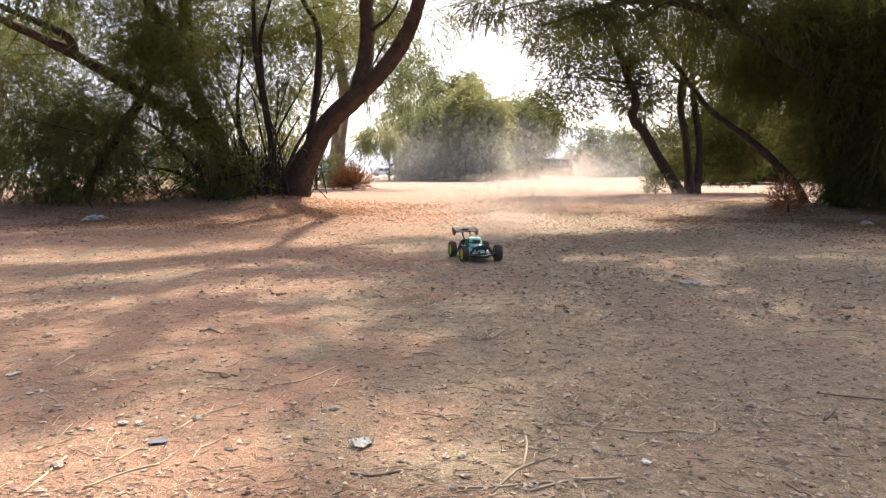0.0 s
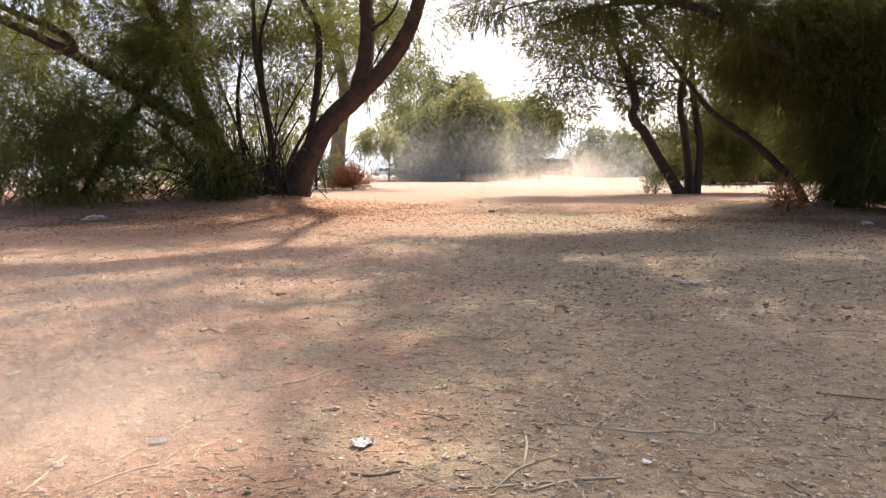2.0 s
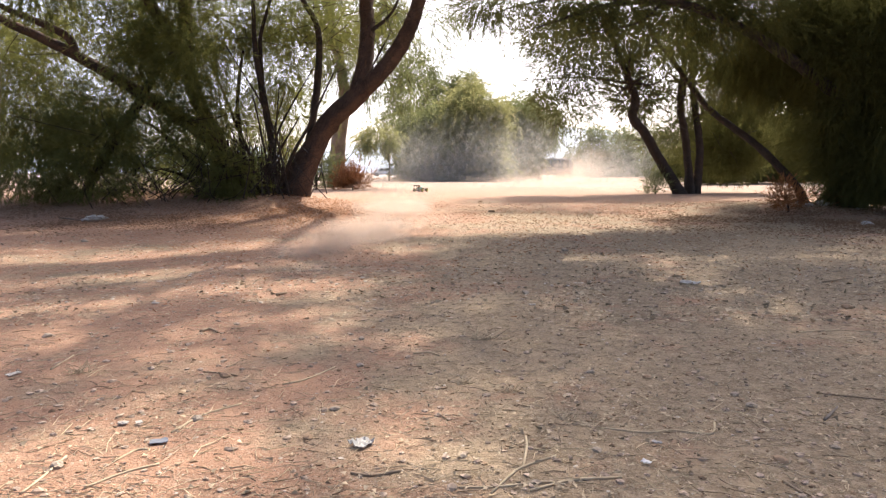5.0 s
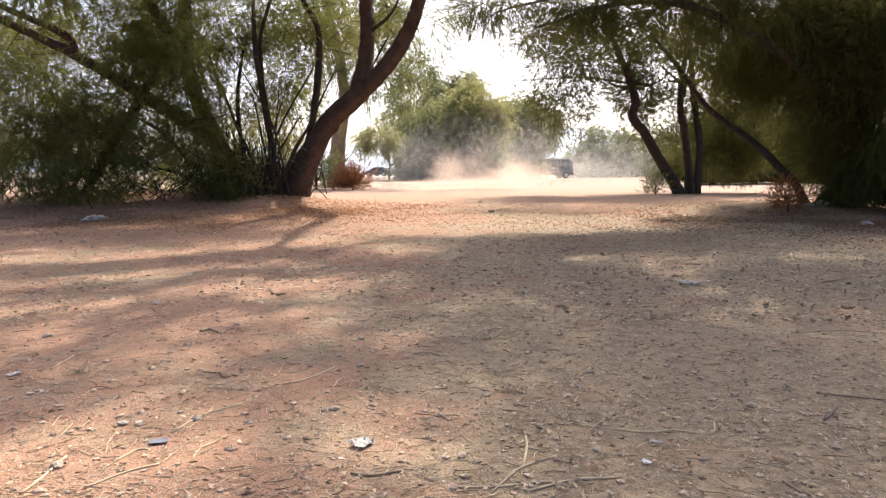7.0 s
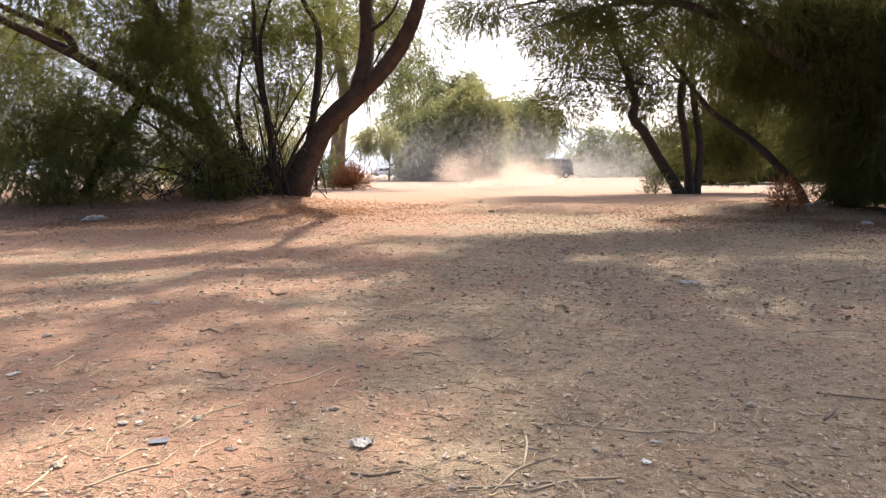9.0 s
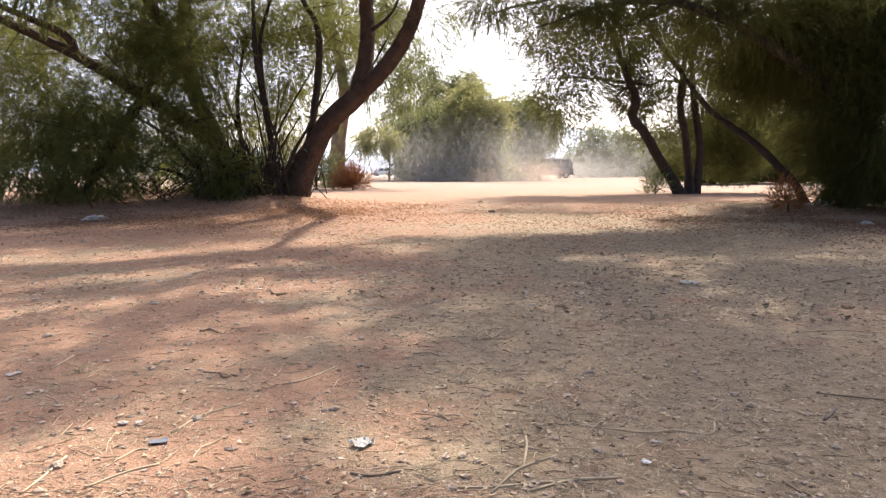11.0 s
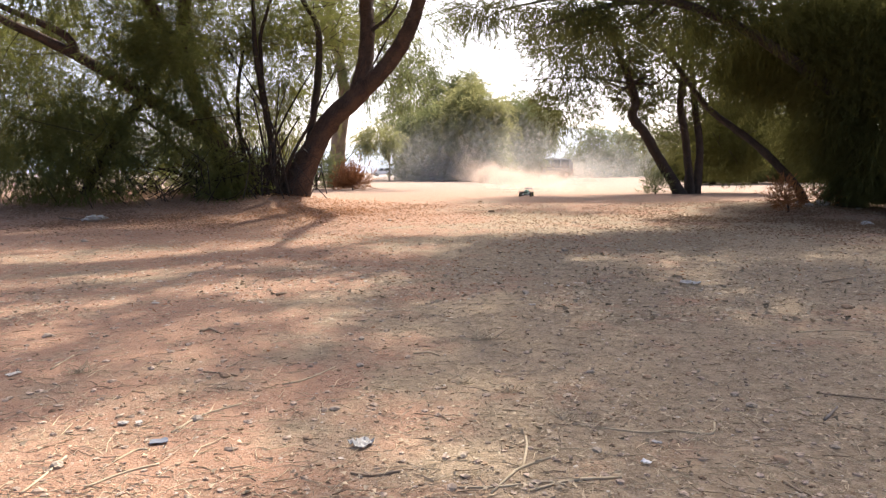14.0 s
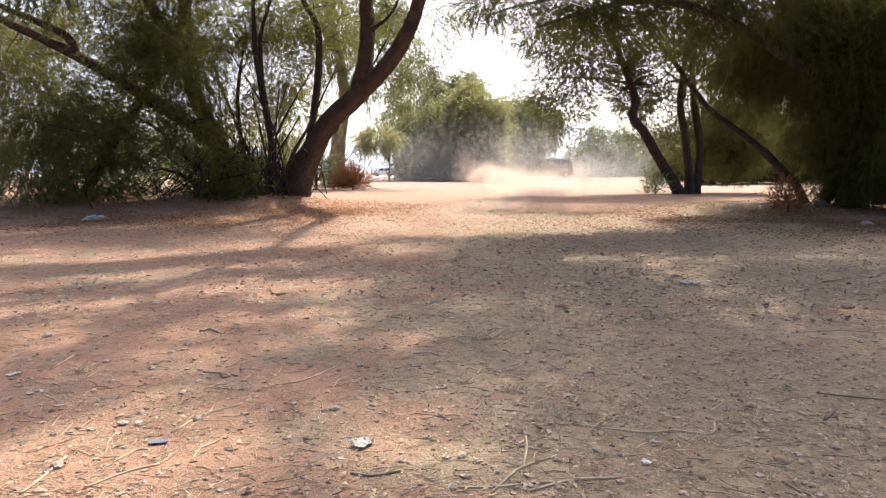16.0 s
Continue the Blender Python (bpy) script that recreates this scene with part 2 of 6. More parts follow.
def build_hills():
    verts, faces = [], []
    xs = np.linspace(-3200, 3200, 90)
    for i, x in enumerate(xs):
        h = 90 + 150 * math.exp(-((x - 640) / 420) ** 2) + 60 * math.exp(-((x + 500) / 600) ** 2) + 26 * noise.noise(Vector((x * 0.006, 0.3, 0)))
        verts += [(x, 3300, -5), (x, 3700, h), (x, 4100, -5)]
    for i in range(len(xs) - 1):
        a = 3 * i
        faces += [(a, a + 3, a + 4, a + 1), (a + 1, a + 4, a + 5, a + 2)]
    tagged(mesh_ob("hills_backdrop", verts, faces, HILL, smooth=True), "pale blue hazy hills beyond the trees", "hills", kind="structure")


build_hills()


# ---- trees ----
def left_tree():
    tree = thing("tree", "old leaning multi-stemmed tamarisk tree with rough reddish bark", "tree", (-2.9, 13.5, 0))
    inv = np.array((-2.9, 13.5, 0))

    def L(pts):
        return [(tuple(np.array(p) - inv), r) for p, r in pts]

    limb("trunk", L([((-3.002, 13.5, -0.126), 0.378), ((-2.832, 13.5, 0.217), 0.297), ((-2.552, 13.5, 0.803), 0.216), ((-2.129, 13.4, 1.502), 0.184), ((-1.552, 13.3, 2.009), 0.162), ((-0.967, 13.2, 2.585), 0.135),
                     ((-0.61, 13.1, 3.146), 0.126), ((-0.422, 13, 3.635), 0.108), ((-0.186, 12.8, 4.444), 0.090), ((0.15, 12.4, 5.589), 0.054)]), BARK, tree, 14, 1)
    limb("bough", L([((-1.584, 13.3, 1.968), 0.17), ((-1.452, 13.4, 2.616), 0.145), ((-1.403, 13.5, 3.245), 0.135), ((-1.429, 13.6, 3.776), 0.13), ((-1.342, 13.6, 4.986), 0.1), ((-1.47, 13.5, 6.325), 0.05)]), BARK, tree, 12, 2)
    limb("trunk", L([((-3.616, 13.2, -0.005), 0.288), ((-3.81, 13.2, 0.486), 0.216), ((-4.194, 13.1, 1.176), 0.151), ((-4.94, 13, 1.696), 0.119), ((-5.722, 12.8, 2.211), 0.101), ((-6.415, 12.6, 2.638), 0.086),
                     ((-7.025, 12.5, 2.953), 0.072), ((-7.621, 12.4, 3.261), 0.061), ((-8.477, 12.2, 3.992), 0.043)]), BARK, tree, 12, 3)
    limb("bough", L([((-6.368, 12.6, 2.609), 0.078), ((-6.498, 12.6, 2.915), 0.072), ((-7.011, 12.5, 3.18), 0.060), ((-7.515, 12.4, 3.401), 0.048), ((-8.202, 12.2, 3.902), 0.024)]), BARK, tree, 10, 4)
    limb("trunk", L([((-3.989, 13.4, 0.029), 0.3), ((-4.189, 13.4, 1.064), 0.17), ((-4.526, 13.3, 1.886), 0.15), ((-4.713, 13.2, 2.585), 0.14), ((-5.066, 13.1, 3.265), 0.11), ((-5.305, 13, 3.781), 0.11), ((-5.708, 12.8, 4.914), 0.06)]), BARK, tree, 12, 5)
    limb("bough", L([((-4.675, 13.2, 2.484), 0.12), ((-4.687, 13.3, 3.105), 0.11), ((-4.72, 13.4, 3.729), 0.1), ((-4.594, 13.4, 5.117), 0.06)]), BARK, tree, 10, 6)
    limb("bough", L([((-6.351, 12.6, 0.192), 0.09), ((-5.806, 12.6, 1.084), 0.1), ((-5.412, 12.8, 1.788), 0.09), ((-5.072, 12.9, 2.441), 0.06)]), BARK_DARK, tree, 8, 7)
    stems = [
        [((-3.24, 13.4, 0.114), 0.083), ((-3.197, 13.4, 0.959), 0.064), ((-3.313, 13.3, 1.989), 0.056), ((-3.41, 13.2, 2.786), 0.045), ((-3.426, 13.2, 3.682), 0.030)],
        [((-3.313, 13.3, 1.989), 0.038), ((-3.336, 13.3, 2.702), 0.034), ((-3.324, 13.3, 3.105), 0.030), ((-3.067, 13.3, 3.904), 0.022)],
        [((-2.743, 13.6, 0.322), 0.090), ((-2.548, 13.7, 1.288), 0.075), ((-2.392, 13.8, 2.466), 0.068), ((-2.387, 13.8, 3.304), 0.056), ((-2.654, 13.8, 3.823), 0.045), ((-3.005, 13.8, 4.746), 0.030)],
        [((-3.613, 13.6, 0.107), 0.060), ((-3.83, 13.7, 1.021), 0.045), ((-3.91, 13.7, 1.926), 0.038), ((-3.774, 13.7, 2.87), 0.022)],
        [((-3.422, 13.7, 0.103), 0.053), ((-3.75, 13.8, 0.97), 0.038), ((-3.954, 13.8, 1.455), 0.030), ((-4.45, 13.8, 2.781), 0.019)],
        [((-3.109, 13.3, 0.17), 0.045), ((-2.753, 13.2, 0.953), 0.034), ((-2.483, 13.2, 1.417), 0.026), ((-1.984, 13.1, 2.37), 0.015)],
        [((-3.662, 13, 0.076), 0.053), ((-4.4, 12.8, 0.64), 0.038), ((-4.953, 12.6, 1.281), 0.030), ((-5.488, 12.5, 1.615), 0.019)],
        [((-3.767, 13, 0.024), 0.045), ((-4.459, 12.8, 0.418), 0.034), ((-4.93, 12.6, 0.64), 0.022), ((-5.829, 12.4, 0.736), 0.015)],
        [((-1.394, 13.4, 3.124), 0.038), ((-0.916, 13.3, 3.506), 0.026), ((-0.65, 13.2, 4.174), 0.015)],
        [((-1.921, 13.3, 1.732), 0.030), ((-1.52, 13.5, 2.218), 0.022), ((-1, 13.7, 3.181), 0.015)],
    ]
    for i, s in enumerate(stems):
        limb("stem", L(s), BARK_DARK, tree, 7, 20 + i)
    rng = np.random.default_rng(11)
    # a fan of thin suckers from the foot
    for i in range(11):
        a = np.array((-3.4 + rng.normal(0, 0.3), 13.3 + rng.normal(0, 0.2), 0.1))
        lean, tall = rng.normal(-0.12, 0.42), 1.5 + 1.9 * rng.random()
        b = a + np.array((lean * tall * 0.45 + rng.normal(0, 0.08), rng.normal(0, 0.15), tall * 0.5))
        c = a + np.array((lean * tall + rng.normal(0, 0.15), rng.normal(0, 0.3), tall))
        r = 0.012 + 0.016 * rng.random()
        limb("sucker", L([(tuple(a), r), (tuple(b), r * 0.75), (tuple(c), r * 0.35)]), BARK_DARK, tree, 5, 140 + i)
    # branchlets among the leaves
    st, en = [], []
    for c, r, n in (((-0.9, 13.3, 3.4), (0.7, 0.5, 0.5), 60), ((-2.6, 13.8, 3.2), (0.9, 0.5, 0.7), 90), ((-4.6, 13.2, 2.9), (1.2, 0.5, 0.8), 110), ((-6.8, 12.8, 2.4), (1.2, 0.5, 0.9), 130), ((-5.6, 12.4, 1.0), (1.2, 0.4, 0.5), 110)):
        for i in range(n):
            a = np.array(c) + rng.normal(0, 1, 3) * np.array(r)
            st.append(a - inv), en.append(a + rng.normal(0, 1, 3) * (0.4, 0.25, 0.25) + (0, 0, -0.1) - inv)
    tagged(twig_set("branchlet", rng, st, en, 0.007, BARK_DARK, tree, 0.12), kind="stuff")
    st, en = [], []
    for i in range(260):
        a = np.array((-3.639, 13.3, 0.117)) + rng.normal(0, 1, 3) * (0.45, 0.25, 0.05)
        b = a + np.array((rng.normal(-0.15, 0.3), rng.normal(-0.1, 0.3), 0.4 + 1.0 * rng.random()))
        st.append(a - inv), en.append(b - inv)
    for i in range(200):
        a = np.array((-5.853, 12.6, 0.142)) + rng.normal(0, 1, 3) * (1.3, 0.4, 0.1)
        b = a + np.array((rng.normal(0.1, 0.6), rng.normal(-0.1, 0.4), 0.2 + 0.9 * rng.random()))
        st.append(a - inv), en.append(b - inv)
    twig_set("deadwood", rng, st, en, 0.011, BARK_DARK, tree)
    # hanging foliage, one part to each bough
    crown_parts = [
        ([((-6.629, 12, 1.666), (1.1, 0.8, 0.75), 1.1), ((-6.738, 11.6, 0.726), (0.9, 0.7, 0.45), 0.7), ((-5.581, 11.9, 0.991), (0.7, 0.6, 0.45), 0.5), ((-7.889, 13.4, 2.411), (0.9, 0.7, 0.5), 0.6), ((-6.59, 12.6, 1.281), (1.1, 0.6, 0.6), 1.0)], 4300, 0.26),
        ([((-4.27, 12.2, 2.433), (0.6, 0.5, 0.55), 1.2), ((-5.117, 12.2, 1.59), (0.7, 0.4, 0.4), 0.5), ((-4.244, 12.3, 1.503), (0.6, 0.4, 0.5), 0.7), ((-5.268, 12.2, 2.433), (0.6, 0.4, 0.4), 0.5), ((-4.917, 12.7, 3.039), (0.7, 0.5, 0.45), 1.0), ((-5.3, 12.2, 3.0), (0.7, 0.4, 0.6), 0.6), ((-4.5, 12.4, 2.0), (0.6, 0.4, 0.5), 0.4)], 2800, 0.26),
        ([((-5.3, 14.2, 3.3), (1.1, 0.5, 0.8), 1.0), ((-6.523, 14.4, 3.423), (1.3, 0.8, 0.7), 1.0), ((-4.226, 14.2, 3.49), (1.0, 0.8, 0.7), 1.1), ((-8.192, 14.6, 3.572), (1.2, 0.8, 0.7), 0.9), ((-6.004, 14.4, 2.548), (0.9, 0.6, 0.6), 0.6)], 4900, 0.24),
        ([((-3.149, 14.2, 2.52), (0.7, 0.7, 0.9), 1.0), ((-3.147, 14.3, 3.511), (1.0, 0.8, 0.6), 1.1), ((-4.117, 14.4, 1.772), (0.6, 0.6, 0.7), 0.6), ((-2.085, 14.6, 3.352), (0.6, 0.6, 0.6), 0.4), ((-2.996, 15, 1.647), (0.7, 0.6, 0.6), 0.6), ((-0.898, 13.8, 3.512), (0.5, 0.6, 0.4), 0.2), ((-7.777, 15, 2.629), (1.6, 0.8, 1.0), 0.8)], 4300, 0.24),
        ([((-4.483, 12.5, 0.953), (0.6, 0.4, 0.35), 0.5), ((-3.884, 12.6, 0.59), (0.5, 0.4, 0.35), 0.9), ((-6.0, 11.8, 0.38), (0.8, 0.4, 0.22), 0.5), ((-5.492, 13.2, 0.33), (1.2, 0.5, 0.3), 0.9), ((-4.025, 13.2, 0.33), (0.7, 0.5, 0.3), 0.8)], 2300, 0.36),
        ([((-4.553, 12.3, 4.565), (2.0, 1.6, 0.9), 1.2), ((-6.545, 11.8, 4.229), (1.6, 1.4, 0.9), 1.0), ((-2.152, 12.6, 5.03), (1.4, 1.5, 0.9), 1.0)], 4000, 0.2),
        # unseen clumps added high above to shade the clearing
        ([((-0.7, 13.2, 5.7), (1.3, 1.1, 0.5), 0.9), ((-2.1, 12.7, 5.6), (1.5, 1.2, 0.5), 1.0), ((-4.2, 11.8, 5.2), (1.4, 1.4, 0.5), 0.8), ((2.2, 9.8, 5.7), (0.9, 0.9, 0.4), 0.8), ((-2.3, 14.2, 5.2), (1.9, 0.9, 0.4), 1.0), ((-4.6, 13.6, 5.2), (1.5, 0.9, 0.4), 0.7)], 4800, 0.3),
        ([((-8.898, 12.5, 2.574), (1.4, 1.5, 1.4), 1.2)], 1700, 0.2),
    ]
    # boughs added to carry the unseen clumps
    limb("bough", L([((-0.186, 12.8, 4.444), 0.1), ((0.3, 11.2, 5.4), 0.07), ((0.2, 9.4, 5.8), 0.04), ((-0.3, 8.2, 5.9), 0.015)]), BARK, tree, 8, 8)
    limb("bough", L([((0.2, 9.4, 5.8), 0.035), ((0.7, 8.4, 5.85), 0.022), ((0.9, 7.5, 5.8), 0.01)]), BARK, tree, 7, 10)
    limb("bough", L([((-5.708, 12.8, 4.914), 0.08), ((-3.6, 11.6, 5.2), 0.06), ((-2.4, 10.4, 5.5), 0.03), ((-1.6, 9.4, 5.6), 0.012)]), BARK, tree, 8, 9)
    made = []
    for blobs, n, tight in crown_parts:
        # unseen high parts take wider leaves for fuller shade
        tri = sprays(rng, [((np.array(c) - inv), r, w) for c, r, w in blobs], n, 20, 0.30, 0.10, 0.015 if blobs[0][0][2] > 4.5 else 0.008, 0.5, 34, tight * 0.8, 0.15)
        made.append(triangles("crown", tri, LEAF, tree, "feathery olive-green foliage"))
    # slender unseen boughs added high over the clearing, with gaps that shape the sunlight
    rng = np.random.default_rng(17)
    shade_reach = [((0.1, 6.8), (1.8, 7.6), 7, 0.27, 0.16), ((-0.7, 7.3), (1.7, 8.1), 7, 0.28, 0.15), ((-1.2, 7.9), (1.2, 8.65), 7, 0.34, 0.21), ((-1.8, 8.9), (1.25, 9.8), 6, 0.5, 0.3), ((-2.4, 10.2), (0.9, 10.9), 6, 0.7, 0.46)]
    blobs = []
    for i, ((x0, y0), (x1, y1), k, rx, ry) in enumerate(shade_reach):
        line = [np.array((x0 + (x1 - x0) * u, y0 + (y1 - y0) * u, 5.7 + rng.normal(0, 0.08))) + np.append(rng.normal(0, 0.06, 2), 0) for u in np.linspace(0, 1, k)]
        blobs += [(p - inv, np.array((rx, ry, 0.25)) * (0.75 + 0.5 * rng.random()), rx * ry) for p in line]
        limb("bough", L([(tuple(line[0] + (-0.4, -0.2, 0)), 0.008)] + [(tuple(p), 0.014) for p in line] + [(tuple(line[-1] + (0.3, 0.8, 0.1)), 0.022)]), BARK, tree, 6, 180 + i)
    tri = sprays(rng, blobs, 5400, 20, 0.17, 0.08, 0.015, 0.5, 14, 0.3, 0.0)
    made.append(triangles("crown", tri, LEAF, tree, "feathery olive-green foliage"))
    return made


def right_tree():
    base = np.array((6.681, 19.5, 0.01))
    base[2] = 0
    tree = thing("tree", "slender three-stemmed dark tamarisk tree with lacy foliage", "tree", tuple(base))

    def L(pts):
        return [(tuple(np.array(p) - base), r * 0.78) for p, r in pts]

    limb("trunk", L([((6.498, 19.5, -0.068), 0.26), ((6.315, 19.5, 0.288), 0.2), ((5.844, 19.4, 0.977), 0.18), ((5.413, 19.3, 1.638), 0.165), ((5.055, 19.2, 2.05), 0.16), ((5.118, 19.2, 2.466), 0.14), ((4.896, 19.1, 3.043), 0.12), ((4.366, 19, 4.187), 0.08), ((3.708, 18.8, 5.419), 0.04)]), BARK_DARK, tree, 11, 41)
    limb("trunk", L([((6.827, 19.6, -0.055), 0.2), ((6.753, 19.6, 0.673), 0.15), ((6.626, 19.6, 1.594), 0.14), ((6.475, 19.6, 2.354), 0.12), ((6.514, 19.6, 3.408), 0.1), ((6.763, 19.6, 4.892), 0.06)]), BARK_DARK, tree, 10, 42)
    limb("trunk", L([((6.987, 19.7, -0.059), 0.18), ((7.053, 19.7, 0.673), 0.13), ((7.057, 19.7, 1.368), 0.12), ((6.893, 19.8, 2.525), 0.1), ((6.755, 19.8, 3.739), 0.08), ((6.515, 19.8, 5.233), 0.04)]), BARK_DARK, tree, 10, 43)
    rng = np.random.default_rng(12)
    for i in range(16):
        a = np.array((4.945, 19.1, 2.897)) + rng.normal(0, 0.06, 3) if i % 2 else np.array((6.5, 19.6, 2.958)) + rng.normal(0, 0.06, 3)
        b = a + np.array((rng.normal(-0.5, 1.4), rng.normal(0, 1.0), rng.normal(0.8, 0.8)))
        limb("stem", L([(tuple(a), 0.05), (tuple((a + b) / 2 + rng.normal(0, 0.15, 3)), 0.03), (tuple(b), 0.012)]), BARK_DARK, tree, 6, 60 + i)
    st, en = [], []
    for c, r, n in (((3.6, 19, 3.4), (0.9, 0.6, 0.8), 110), ((5.4, 19.3, 3.4), (1.1, 0.6, 0.9), 130), ((7.4, 19.8, 2.6), (1.0, 0.6, 0.9), 90)):
        for i in range(n):
            a = np.array(c) + rng.normal(0, 1, 3) * np.array(r)
            st.append(a - base), en.append(a + rng.normal(0, 1, 3) * (0.45, 0.3, 0.3) - base)
    tagged(twig_set("branchlet", rng, st, en, 0.010, BARK_DARK, tree, 0.12), kind="stuff")
    parts = [
        ([((3.347, 19, 3.466), (1.1, 1.2, 1.1), 1.0), ((4.028, 18.8, 4.149), (1.4, 1.3, 0.9), 1.0), ((3.221, 19, 2.3), (0.8, 0.9, 0.7), 0.5), ((2.596, 19, 4.187), (0.7, 1, 0.7), 0.35)], 3600),
        ([((5.647, 19.3, 3.806), (1.3, 1.2, 1.0), 1.0), ((7.204, 19.8, 3.285), (1.2, 1.2, 1.1), 1.0), ((8.288, 20.4, 1.794), (1.0, 1.0, 0.9), 1.6), ((6.185, 20.4, 2.269), (1.0, 0.8, 0.7), 0.5), ((8.158, 20.8, 1.005), (1.2, 0.8, 0.5), 0.9), ((8.769, 20.5, 2.752), (1.2, 1.0, 1.0), 1.5), ((7.056, 21, 1.502), (1.0, 0.8, 0.7), 0.5), ((6.015, 19.6, 4.597), (1.4, 1.2, 0.9), 0.9), ((5.527, 20.4, 2.82), (0.9, 0.8, 0.6), 0.6), ((5.059, 20.2, 3.494), (0.8, 0.8, 0.6), 0.5)], 10200),
        ([((4.486, 18.5, 6.028), (2.6, 2.0, 1.2), 1.0), ((6.805, 19, 5.894), (2.2, 2.0, 1.3), 1.0)], 3400),
    ]
    made = []
    for blobs, n in parts:
        tri = sprays(rng, [((np.array(c) - base), r, w) for c, r, w in blobs], n, 22, 0.36, 0.075, 0.012, 0.25, 40, 0.19, 0.2)
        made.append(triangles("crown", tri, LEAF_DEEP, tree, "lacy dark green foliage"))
    return made


